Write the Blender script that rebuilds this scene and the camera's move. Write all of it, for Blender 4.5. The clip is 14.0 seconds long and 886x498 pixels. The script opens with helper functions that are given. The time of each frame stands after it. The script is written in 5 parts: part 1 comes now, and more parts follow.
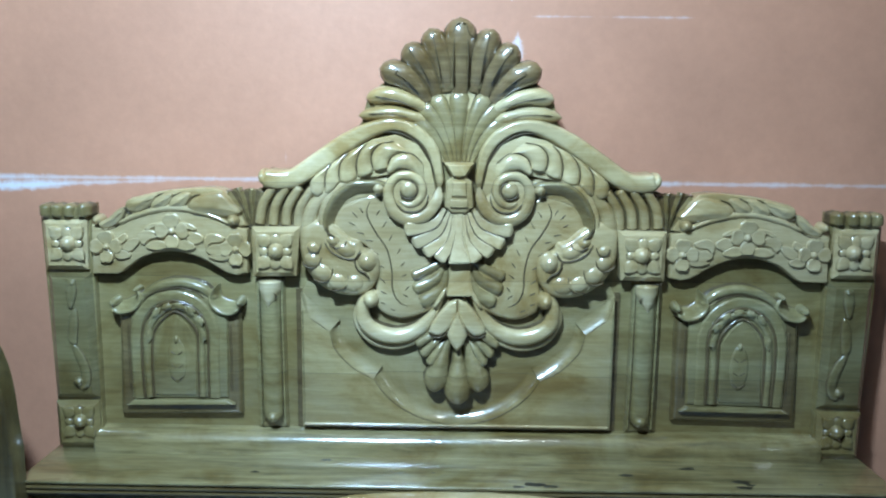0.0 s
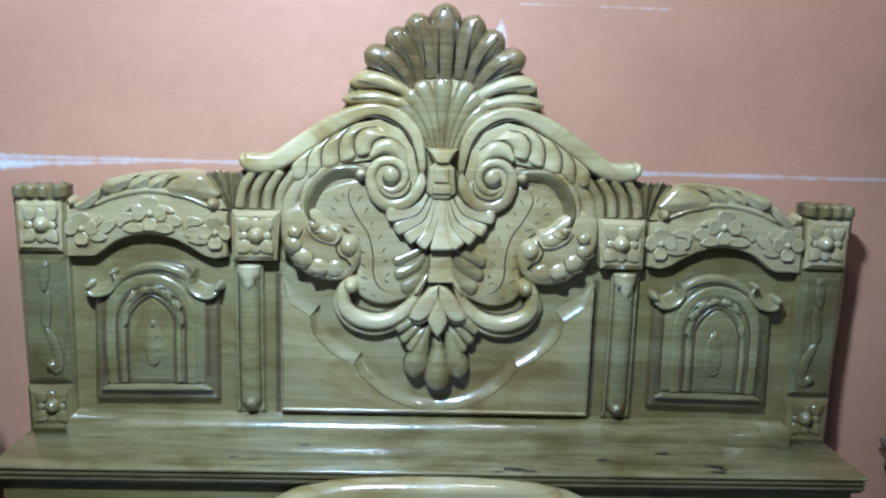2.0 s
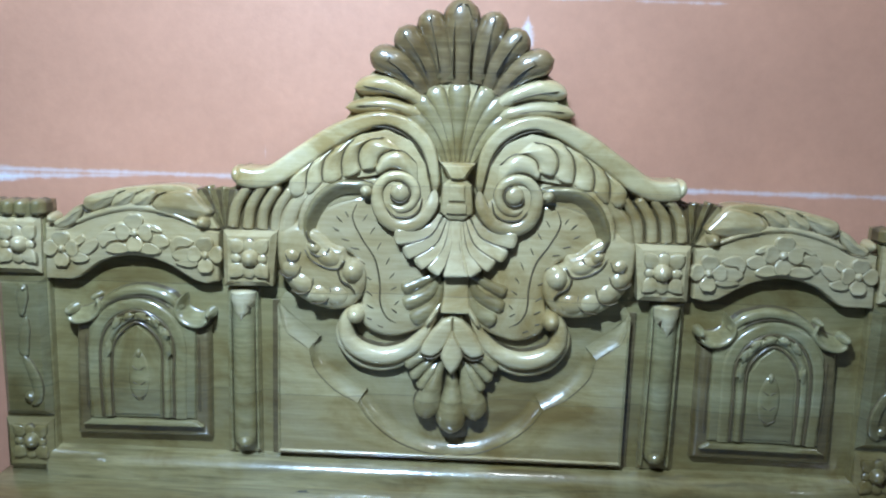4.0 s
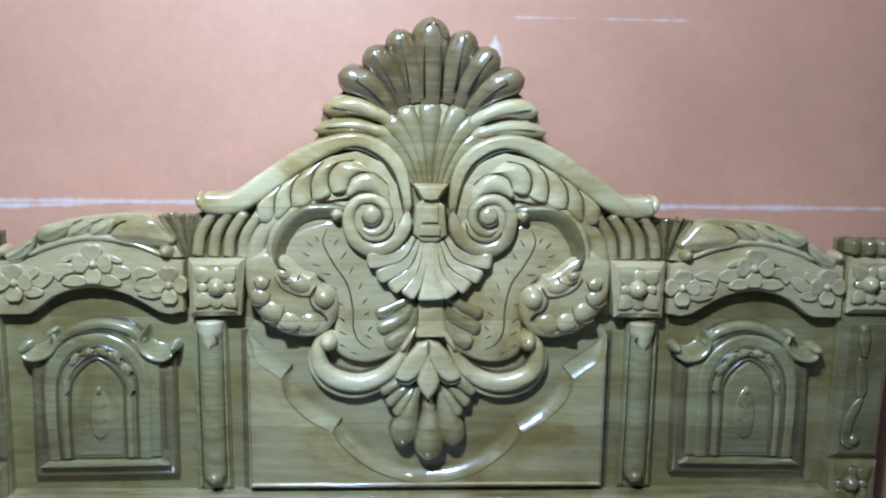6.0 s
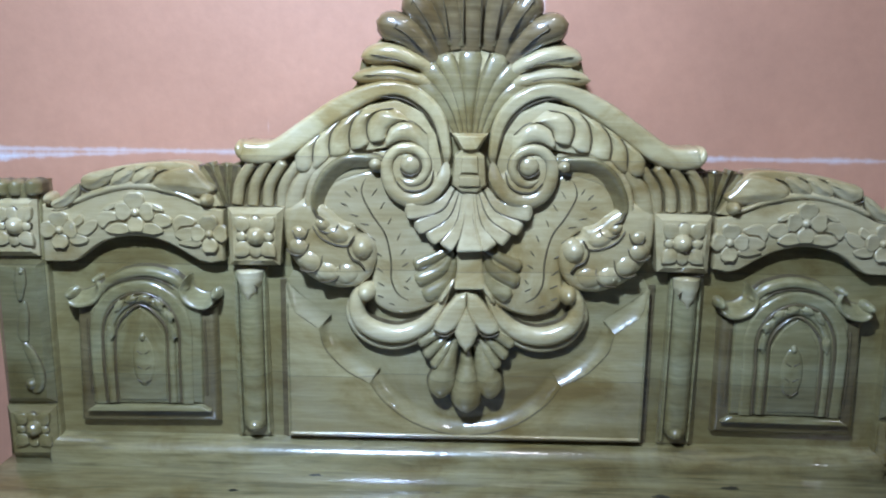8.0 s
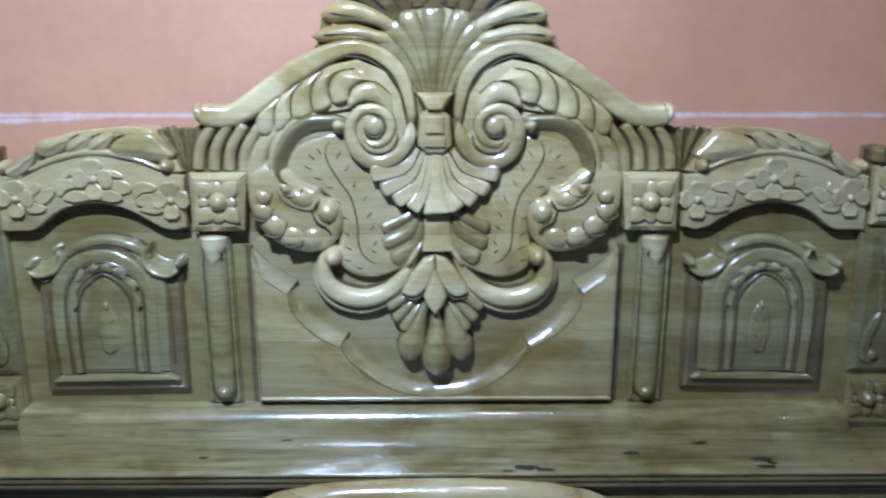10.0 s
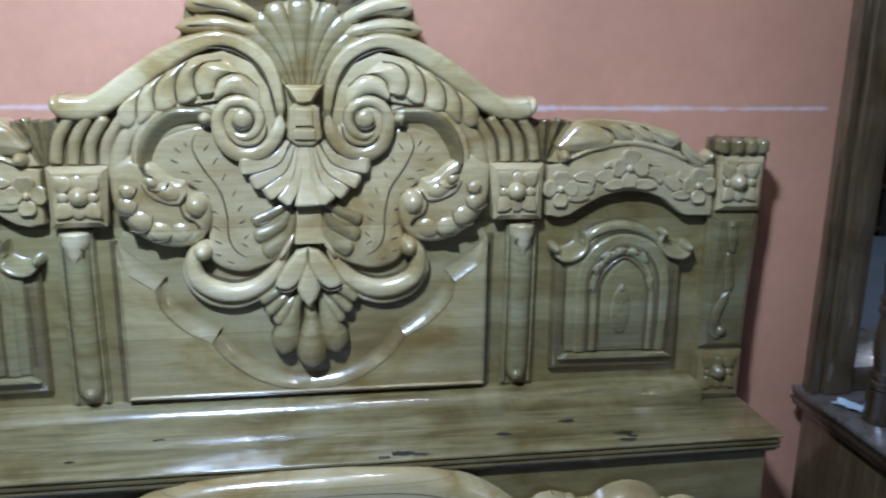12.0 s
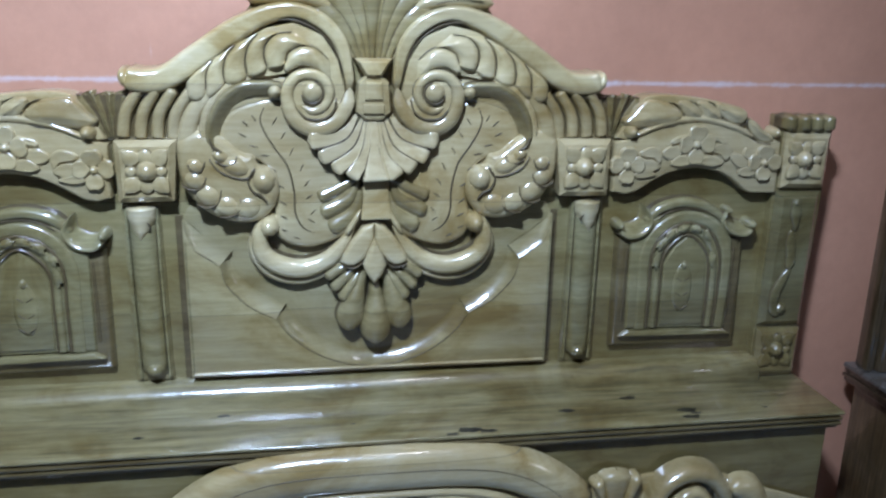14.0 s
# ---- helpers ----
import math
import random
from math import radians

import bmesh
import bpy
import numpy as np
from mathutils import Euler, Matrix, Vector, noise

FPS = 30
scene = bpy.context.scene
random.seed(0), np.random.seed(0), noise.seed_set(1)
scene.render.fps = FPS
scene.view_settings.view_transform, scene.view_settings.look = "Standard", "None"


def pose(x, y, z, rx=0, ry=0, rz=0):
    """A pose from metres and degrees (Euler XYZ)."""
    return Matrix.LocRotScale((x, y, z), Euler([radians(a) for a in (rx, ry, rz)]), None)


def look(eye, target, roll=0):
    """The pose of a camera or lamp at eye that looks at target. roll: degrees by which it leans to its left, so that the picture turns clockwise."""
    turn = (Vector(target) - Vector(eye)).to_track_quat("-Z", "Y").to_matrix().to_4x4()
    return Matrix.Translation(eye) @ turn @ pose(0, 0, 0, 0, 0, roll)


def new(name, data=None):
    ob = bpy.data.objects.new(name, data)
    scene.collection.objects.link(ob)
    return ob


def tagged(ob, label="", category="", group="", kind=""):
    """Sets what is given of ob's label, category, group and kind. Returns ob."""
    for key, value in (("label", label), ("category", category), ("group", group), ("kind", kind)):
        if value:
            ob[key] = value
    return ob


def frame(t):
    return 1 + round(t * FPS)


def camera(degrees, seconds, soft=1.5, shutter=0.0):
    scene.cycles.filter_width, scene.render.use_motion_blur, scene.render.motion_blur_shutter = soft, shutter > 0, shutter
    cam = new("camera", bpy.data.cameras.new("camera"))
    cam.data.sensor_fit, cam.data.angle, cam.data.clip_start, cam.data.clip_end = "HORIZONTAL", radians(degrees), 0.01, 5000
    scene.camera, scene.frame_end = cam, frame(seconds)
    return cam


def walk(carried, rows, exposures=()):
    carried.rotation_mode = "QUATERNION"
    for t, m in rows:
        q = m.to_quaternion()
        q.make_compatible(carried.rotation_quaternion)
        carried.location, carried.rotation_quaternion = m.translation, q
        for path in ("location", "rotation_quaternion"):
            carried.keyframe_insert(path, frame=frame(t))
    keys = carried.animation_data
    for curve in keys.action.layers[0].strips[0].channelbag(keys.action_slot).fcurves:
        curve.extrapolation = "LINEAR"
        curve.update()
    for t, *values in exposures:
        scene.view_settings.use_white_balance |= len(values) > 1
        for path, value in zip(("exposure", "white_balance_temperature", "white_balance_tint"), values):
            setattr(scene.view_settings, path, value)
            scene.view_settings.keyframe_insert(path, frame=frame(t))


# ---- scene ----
cam = camera(57.5, 14.0, soft=2.1, shutter=0.5)
EXPOSURES = ((0.0, 0.07, 5880, 5), (1.0, 0.07, 5880, 11), (3.5, 0.07, 5880, 12), (6.0, 0.02, 5880, 16), (10.0, -0.05, 5960, 23), (12.0, -0.08, 6020, 24), (14.0, -0.12, 6060, 24))
PATH = [
    (0, (-0.009, -0.034, 1.493), (-0.034, 1.943, 1.19), 0.6),
    (0.5, (-0.012, -0.041, 1.494), (0.003, 1.937, 1.198), 1.0),
    (1, (-0.02, -0.041, 1.497), (0.035, 1.936, 1.201), 1.5),
    (1.5, (-0.033, -0.039, 1.495), (0.033, 1.937, 1.19), 1.5),
    (2, (-0.054, -0.036, 1.486), (0.016, 1.935, 1.158), 1.7),
    (2.5, (-0.081, -0.024, 1.487), (0.005, 1.933, 1.085), 1.6),
    (3, (-0.059, 0.034, 1.444), (-0.048, 2.005, 1.106), 1.5),
    (3.5, (0.005, 0.131, 1.487), (-0.043, 2.105, 1.165), 1.6),
    (3.7, (0.027, 0.161, 1.503), (-0.035, 2.132, 1.171), 1.8),
    (6, (-0.041, 0.21, 1.511), (0.047, 2.188, 1.224), 0.8),
    (6.5, (-0.032, 0.206, 1.506), (0.058, 2.18, 1.2), 0.5),
    (7, (-0.029, 0.212, 1.496), (0.039, 2.181, 1.151), 0.7),
    (7.5, (-0.026, 0.224, 1.499), (-0.022, 2.188, 1.122), 0.9),
    (7.7, (-0.023, 0.225, 1.484), (-0.056, 2.189, 1.107), 0.8),
    (9.8, (-0.006, 0.244, 1.49), (-0.03, 2.191, 1.033), 0.6),
    (10, (0.005, 0.246, 1.488), (0.022, 2.188, 1.01), -0.0),
    (10.5, (0.031, 0.248, 1.48), (0.102, 2.182, 0.976), -0.5),
    (11, (0.038, 0.243, 1.479), (0.145, 2.176, 0.978), -0.0),
    (11.5, (0.035, 0.233, 1.48), (0.192, 2.166, 0.99), 0.3),
    (12, (0.029, 0.22, 1.489), (0.327, 2.136, 0.997), 0.8),
    (12.5, (0.029, 0.206, 1.486), (0.426, 2.107, 1.011), 0.8),
    (13, (0.015, 0.211, 1.477), (0.407, 2.112, 0.992), 1.2),
    (13.5, (-0.051, 0.226, 1.466), (0.284, 2.144, 1.006), 1.8),
    (14, (-0.113, 0.254, 1.485), (0.201, 2.151, 0.935), 1.2),
]
walk(cam, [(t, look(eye, target, roll)) for t, eye, target, roll in PATH], EXPOSURES)

# ---- world and lamps ----
world = bpy.data.worlds.new("world")
scene.world = world
world.use_nodes = True
world.node_tree.nodes["Background"].inputs[0].default_value = (0.5, 0.6, 0.7, 1)
world.node_tree.nodes["Background"].inputs[1].default_value = 0.05

LAMP = (-0.43, 0.22, 2.84)


def area_lamp(name, place, target, sx, sy, watts, colour, spread=180):
    data = bpy.data.lights.new(name, "AREA")
    data.shape, data.size, data.size_y, data.energy, data.color = "RECTANGLE", sx, sy, watts, colour
    data.spread = radians(spread)
    ob = new(name, data)
    ob.matrix_world = look(place, target)
    return ob


area_lamp("main_bulb_glow", (LAMP[0], LAMP[1], LAMP[2] - 0.10), (-0.35, 1.80, 0.95), 0.20, 0.10, 59, (0.71, 0.995, 1.265), 150)
area_lamp("main_bulb_upper_glow", (LAMP[0], LAMP[1], LAMP[2] + 0.13), (LAMP[0], LAMP[1] + 0.05, 3.5), 0.16, 0.16, 8, (0.74, 1.0, 1.30))
# Added lamp without a fixture, brightens the shop floor reflected in the mirror.
area_lamp("shop_fill_glow", (3.9, -1.6, 2.60), (3.9, -1.6, 0), 0.20, 0.20, 17, (0.95, 1.0, 1.02))
# Second bulb implied by highlights, set further left to brighten the upper wall.
SMALL_BULB = (0.30, 0.95, 2.86)
area_lamp("small_bulb_glow", (SMALL_BULB[0], SMALL_BULB[1], SMALL_BULB[2] - 0.07), (0.5, 1.80, 1.3), 0.08, 0.08, 3.4, (0.94, 0.95, 0.90))

# ---- materials ----


def shader(name):
    m = bpy.data.materials.new(name)
    m.use_nodes = True
    nt = m.node_tree
    return m, nt, nt.nodes["Principled BSDF"]


def node(nt, kind, **values):
    n = nt.nodes.new(kind)
    for k, v in values.items():
        if k in n.inputs:
            n.inputs[k].default_value = v
    return n


def ramp(nt, fac, stops):
    r = nt.nodes.new("ShaderNodeValToRGB")
    el = r.color_ramp.elements
    while len(el) < len(stops):
        el.new(0.5)
    for e, (p, c) in zip(el, stops):
        e.position, e.color = p, (*c, 1)
    nt.links.new(fac, r.inputs[0])
    return r.outputs[0]


def mixed(nt, fac, a, b, blend="MIX"):
    x = nt.nodes.new("ShaderNodeMix")
    x.data_type, x.blend_type = "RGBA", blend
    for sock, v in ((x.inputs[0], fac), (x.inputs[6], a), (x.inputs[7], b)):
        if isinstance(v, (int, float)):
            sock.default_value = v
        elif isinstance(v, tuple):
            sock.default_value = (*v, 1)
        else:
            nt.links.new(v, sock)
    return x.outputs[2]


def noise_at(nt, vec, stretch, scale, detail=4.0, rough=0.55, distort=0.0):
    mp = nt.nodes.new("ShaderNodeMapping")
    mp.inputs["Scale"].default_value = stretch
    nt.links.new(vec, mp.inputs["Vector"])
    n = node(nt, "ShaderNodeTexNoise", Scale=scale, Detail=detail, Roughness=rough, Distortion=distort)
    nt.links.new(mp.outputs[0], n.inputs["Vector"])
    return n.outputs["Fac"]


def maths(nt, op, a, b=0.0, c=0.0):
    n = nt.nodes.new("ShaderNodeMath")
    n.operation = op
    for sock, v in zip(n.inputs, (a, b, c)):
        if isinstance(v, (int, float)):
            sock.default_value = v
        else:
            nt.links.new(v, sock)
    return n.outputs[0]


def bump(nt, bsdf, height, strength, distance=0.001):
    b = node(nt, "ShaderNodeBump", Strength=strength, Distance=distance)
    nt.links.new(height, b.inputs["Height"])
    nt.links.new(b.outputs[0], bsdf.inputs["Normal"])
    if "Coat Normal" in bsdf.inputs:
        nt.links.new(b.outputs[0], bsdf.inputs["Coat Normal"])


def varnished_wood(name, dark, mid, light, grain=(1.0, 5.0, 13.0), plank=0.2235, rough=0.50, coat=1.0, coat_rough=0.18):
    """Glued planks under clear varnish; the grain runs where the stretch is smallest."""
    dark, mid, light = [(0.97 * c[0], c[1], 1.02 * c[2]) for c in (dark, mid, light)]
    m, nt, bsdf = shader(name)
    tc = nt.nodes.new("ShaderNodeTexCoord").outputs["Object"]
    fine = noise_at(nt, tc, grain, 9.0, 6.0, 0.6, 0.6)
    broad = noise_at(nt, tc, tuple(0.25 * g for g in grain), 5.0, 3.0, 0.5, 0.4)
    col = ramp(nt, fine, ((0.22, dark), (0.52, mid), (0.80, light)))
    shade = ramp(nt, broad, ((0.32, (0.66, 0.60, 0.47)), (0.60, (1.0, 1.0, 1.0))))
    col = mixed(nt, 0.75, col, shade, "MULTIPLY")
    sep = nt.nodes.new("ShaderNodeSeparateXYZ")
    nt.links.new(tc, sep.inputs[0])
    place = maths(nt, "DIVIDE", maths(nt, "SUBTRACT", sep.outputs[2], 0.915), plank)
    board = maths(nt, "FLOOR", place)
    seam = maths(nt, "LESS_THAN", maths(nt, "FRACT", place), 0.0065 if plank < 5 else -1.0)
    wn = nt.nodes.new("ShaderNodeTexWhiteNoise")
    wn.noise_dimensions = "1D"
    nt.links.new(board, wn.inputs["W"])
    tint = ramp(nt, wn.outputs["Value"], ((0.0, (0.78, 0.72, 0.60)), (0.5, (1.0, 1.0, 1.0)), (1.0, (1.10, 1.08, 0.98))))
    col = mixed(nt, 0.8, col, tint, "MULTIPLY")
    cloud = noise_at(nt, tc, (1.0, 1.0, 1.5), 3.8, 6.0, 0.66, 0.8)
    col = mixed(nt, 1.0, col, ramp(nt, cloud, ((0.36, (0.70, 0.58, 0.36)), (0.50, (1.01, 0.96, 0.83)), (0.63, (1.12, 1.11, 1.11)))), "MULTIPLY")
    info = nt.nodes.new("ShaderNodeObjectInfo")
    part_tint = ramp(nt, info.outputs["Random"], ((0.0, (0.90, 0.89, 0.86)), (1.0, (1.08, 1.07, 1.05))))
    col = mixed(nt, 1.0, col, part_tint, "MULTIPLY")
    col = mixed(nt, maths(nt, "MULTIPLY", seam, 0.55), col, tuple(0.35 * c for c in dark))
    nt.links.new(col, bsdf.inputs["Base Color"])
    bsdf.inputs["Roughness"].default_value = rough
    bsdf.inputs["Specular IOR Level"].default_value = 0.3
    bsdf.inputs["Coat Weight"].default_value = coat
    bsdf.inputs["Coat IOR"].default_value = 1.95
    bsdf.inputs["Coat Roughness"].default_value = coat_rough
    wave = noise_at(nt, tc, (1, 1, 1), 60.0, 2.0)
    uneven = noise_at(nt, tc, (1, 1, 1), 24.0, 2.0)
    bump(nt, bsdf, maths(nt, "ADD", fine, maths(nt, "ADD", wave, maths(nt, "MULTIPLY", uneven, 2.0))), 0.40, 0.0014)
    film = nt.nodes.new("ShaderNodeBump")
    film.inputs["Strength"].default_value = 0.30
    film.inputs["Distance"].default_value = 0.0016
    nt.links.new(maths(nt, "ADD", maths(nt, "MULTIPLY", wave, 0.7), maths(nt, "MULTIPLY", uneven, 2.6)), film.inputs["Height"])
    nt.links.new(film.outputs[0], bsdf.inputs["Coat Normal"])
    return m


WOOD = varnished_wood("olive varnished wood", (0.445, 0.368, 0.218), (0.535, 0.450, 0.286), (0.625, 0.538, 0.364))
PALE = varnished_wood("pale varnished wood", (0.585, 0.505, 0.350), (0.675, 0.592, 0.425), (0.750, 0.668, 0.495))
# The bed end's olive, darkened to put the shadow on it into the colour.
OLIVE_IN_SHADOW = varnished_wood("olive wood darkened for shadow", (0.045, 0.034, 0.013), (0.085, 0.066, 0.026), (0.130, 0.102, 0.042), grain=(13.0, 5.0, 1.0), plank=9.0)
# Browner pieces, with some of the shade on their lower forms in the colour.
CARVED = varnished_wood("brown olive carved wood, part painted shade", (0.215, 0.174, 0.090), (0.290, 0.242, 0.132), (0.370, 0.318, 0.184))
PANEL = varnished_wood("plain board wood", (0.280, 0.233, 0.126), (0.345, 0.292, 0.166), (0.405, 0.350, 0.208))
BROWN = varnished_wood("dark brown varnished wood", (0.125, 0.084, 0.044), (0.215, 0.155, 0.084), (0.320, 0.248, 0.146))
LEDGE = varnished_wood("streaky ledge wood", (0.095, 0.080, 0.040), (0.285, 0.248, 0.138), (0.420, 0.375, 0.224), grain=(0.7, 7.0, 7.0))
UPRIGHT = varnished_wood("upright olive wood", (0.178, 0.156, 0.080), (0.272, 0.242, 0.134), (0.352, 0.316, 0.184))
POST = varnished_wood("dark olive post wood", (0.120, 0.104, 0.050), (0.180, 0.158, 0.082), (0.240, 0.212, 0.118))
TONED = varnished_wood("toned olive wood", (0.184, 0.151, 0.070), (0.237, 0.198, 0.096), (0.290, 0.247, 0.126))
TEAK = varnished_wood("brown teak", (0.038, 0.025, 0.013), (0.092, 0.062, 0.033), (0.165, 0.115, 0.063), grain=(16.0, 16.0, 1.0), plank=9.0)
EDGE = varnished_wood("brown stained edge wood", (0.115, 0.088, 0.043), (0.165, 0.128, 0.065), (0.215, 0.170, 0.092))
TEAK_DARK = varnished_wood("dark teak", (0.020, 0.012, 0.006), (0.048, 0.030, 0.016), (0.092, 0.060, 0.032), grain=(16.0, 16.0, 1.0), plank=9.0)
TEAK_FLAT = varnished_wood("brown teak board", (0.022, 0.013, 0.007), (0.050, 0.031, 0.018), (0.090, 0.060, 0.036), grain=(1.0, 12.0, 12.0), plank=9.0)


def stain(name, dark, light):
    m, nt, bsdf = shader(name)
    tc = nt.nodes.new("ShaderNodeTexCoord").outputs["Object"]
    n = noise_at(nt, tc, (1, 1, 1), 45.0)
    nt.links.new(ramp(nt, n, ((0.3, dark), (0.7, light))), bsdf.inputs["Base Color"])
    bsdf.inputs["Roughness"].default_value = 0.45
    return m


# Dark groove colour: the wood's stain together with the creases' shade.
STAIN_SHADE = stain("dark stain and painted shade of the carved lines", (0.062, 0.044, 0.020), (0.125, 0.090, 0.043))
KNOT = stain("dark knots", (0.012, 0.010, 0.006), (0.040, 0.032, 0.018))
# For recesses: stained wood, darkened further to put their shade into the colour.
GROOVE = varnished_wood("dark stained wood and painted shade of the recesses", (0.075, 0.055, 0.027), (0.125, 0.094, 0.048), (0.170, 0.132, 0.072))


def wall_paint(name, base, worn):
    m, nt, bsdf = shader(name)
    tc = nt.nodes.new("ShaderNodeTexCoord").outputs["Object"]
    big = noise_at(nt, tc, (1, 1, 1), 1.7, 5.0, 0.6)
    small = noise_at(nt, tc, (1, 1, 1), 38.0, 6.0, 0.65)
    lo = tuple(0.86 * c for c in base)
    hi = tuple(min(1.0, 1.10 * c + 0.01) for c in base)
    col = ramp(nt, big, ((0.3, lo), (0.5, base), (0.72, hi)))
    col = mixed(nt, 0.35, col, ramp(nt, small, ((0.3, (0.82, 0.80, 0.79)), (0.7, (1.06, 1.06, 1.06)))), "MULTIPLY")
    if worn:
        sep = nt.nodes.new("ShaderNodeSeparateXYZ")
        nt.links.new(tc, sep.inputs[0])
        along = noise_at(nt, tc, (1, 0.2, 0.2), 4.5, 5.0, 0.7)
        ragged = noise_at(nt, tc, (1, 1, 1), 55.0, 4.0, 0.7)

        def streak(axis, other, place, half, lo_end, hi_end, gap, slope=0.0, fade=40.0):
            """White putty wiped along a line on the wall, ragged at its edges."""
            off = maths(nt, "ABSOLUTE", maths(nt, "SUBTRACT", maths(nt, "SUBTRACT", sep.outputs[axis], place), maths(nt, "MULTIPLY", sep.outputs[other], slope)))
            wide = maths(nt, "MULTIPLY", maths(nt, "SUBTRACT", maths(nt, "ADD", along, maths(nt, "MULTIPLY", ragged, 0.5)), gap), half * 3.2)
            inside = maths(nt, "MINIMUM", 1.0, maths(nt, "MULTIPLY", fade, maths(nt, "MINIMUM", maths(nt, "SUBTRACT", sep.outputs[other], lo_end), maths(nt, "SUBTRACT", hi_end, sep.outputs[other]))))
            band = maths(nt, "MULTIPLY", maths(nt, "SUBTRACT", maths(nt, "MULTIPLY", wide, inside), off), 70.0)
            c = nt.nodes.new("ShaderNodeClamp")
            nt.links.new(band, c.inputs[0])
            return c.outputs[0]

        mask = streak(2, 0, 1.360, 0.007, -1.30, 1.17, 0.40)
        for more in (streak(0, 2, 0.136, 0.022, 1.615, 1.715, 0.50), streak(0, 2, 0.120, 0.016, 1.775, 1.86, 0.50), streak(0, 2, 0.148, 0.004, 1.53, 1.70, 0.42), streak(2, 0, 1.745, 0.006, 0.16, 0.55, 0.47), streak(0, 2, -1.05, 0.014, 0.72, 1.25, 0.58, 0.12), streak(0, 2, -0.412, 0.0035, 1.392, 1.436, 0.50), streak(2, 0, 1.383, 0.013, -1.75, -0.50, 0.46, 0.040, 2.2)):
            mask = maths(nt, "MAXIMUM", mask, more)
        col = mixed(nt, maths(nt, "MULTIPLY", mask, 0.8), col, (0.74, 0.77, 0.84))
    nt.links.new(col, bsdf.inputs["Base Color"])
    bsdf.inputs["Roughness"].default_value = 0.55
    bump(nt, bsdf, maths(nt, "ADD", small, big), 0.25, 0.003)
    return m


PINK = wall_paint("coral wall paint", (0.53, 0.257, 0.157), True)
GREY_PAINT = wall_paint("grey wall paint", (0.40, 0.41, 0.41), False)
CEILING = wall_paint("dusty ceiling", (0.54, 0.57, 0.60), False)
FLOOR = wall_paint("blue-grey cement", (0.16, 0.225, 0.275), False)

# ---- mesh helpers ----


def link_mesh(name, verts, faces, material, parent=None, label="", sharp=None, rims=None, flip=False):
    me = bpy.data.meshes.new(name)
    if flip:
        verts = [(-x, y, z) for x, y, z in verts]
        faces = [tuple(reversed(f)) for f in faces]
    me.from_pydata(verts, [], faces)
    me.materials.append(material)
    me.update()
    me.polygons.foreach_set("use_smooth", [True] * len(me.polygons))
    if sharp:
        me.set_sharp_from_angle(angle=radians(sharp))
    # Rim faces take this dark, drawing stain and crease shade round each piece.
    if rims and material is not STAIN_SHADE and min(q[1] for q in verts) > -0.2 and max(q[1] for q in verts) < 0.027:
        me.materials.append(STAIN_SHADE)
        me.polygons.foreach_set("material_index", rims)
    ob = new(name, me)
    ob.parent = parent
    if label:
        ob["label"] = label
    return ob


def part(name, bm, material, parent, label="", sharp=35):
    me = bpy.data.meshes.new(name)
    bmesh.ops.recalc_face_normals(bm, faces=bm.faces)
    bm.to_mesh(me)
    bm.free()
    me.materials.append(material)
    me.polygons.foreach_set("use_smooth", [True] * len(me.polygons))
    me.set_sharp_from_angle(angle=radians(sharp))
    ob = new(name, me)
    ob.parent = parent
    if label:
        ob["label"] = label
    return ob


def box(bm, lo, hi, bevel=0.0, segments=2):
    ret = bmesh.ops.create_cube(bm, size=1.0)
    vs = ret["verts"]
    for v in vs:
        v.co = Vector([lo[i] if v.co[i] < 0 else hi[i] for i in range(3)])
    if bevel:
        es = {e for v in vs for e in v.link_edges}
        bmesh.ops.bevel(bm, geom=list(es), offset=bevel, segments=segments, affect="EDGES", profile=0.5)


def lathe(bm, x, y, profile, n=20):
    """A turned post round a vertical axis; the profile gives (radius, z)."""
    rings = [[bm.verts.new((x + r * math.cos(2 * math.pi * k / n), y + r * math.sin(2 * math.pi * k / n), z)) for k in range(n)] for r, z in profile]
    for a, b in zip(rings, rings[1:]):
        for k in range(n):
            bm.faces.new((a[k], a[(k + 1) % n], b[(k + 1) % n], b[k]))
    bm.faces.new(rings[0][::-1])
    bm.faces.new(rings[-1])


def spline(points, n, closed=False):
    """A smooth line through a few points, in n even steps of its parameter."""
    p = [np.array(q, float) for q in points]
    if len(p) == 2:
        return [p[0] + (p[1] - p[0]) * k / (n - 1) for k in range(n)]
    ext = [p[-1], *p, p[0], p[1]] if closed else [2 * p[0] - p[1], *p, 2 * p[-1] - p[-2]]
    spans = len(p) if closed else len(p) - 1
    out = []
    for k in range(n):
        s = k * spans / (n if closed else n - 1)
        i = min(int(s), spans - 1)
        f = s - i
        a, b, c, d = ext[i : i + 4]
        out.append(0.5 * (2 * b + (c - a) * f + (2 * a - 5 * b + 4 * c - d) * f * f + (3 * b - a - 3 * c + d) * f**3))
    return out


def along(values, v):
    if isinstance(values, (int, float)):
        return values
    s = v * (len(values) - 1)
    i = min(int(s), len(values) - 2)
    f = s - i
    f = f * f * (3 - 2 * f) * 0.5 + f * 0.5
    return values[i] * (1 - f) + values[i + 1] * f


FACE = 0.012


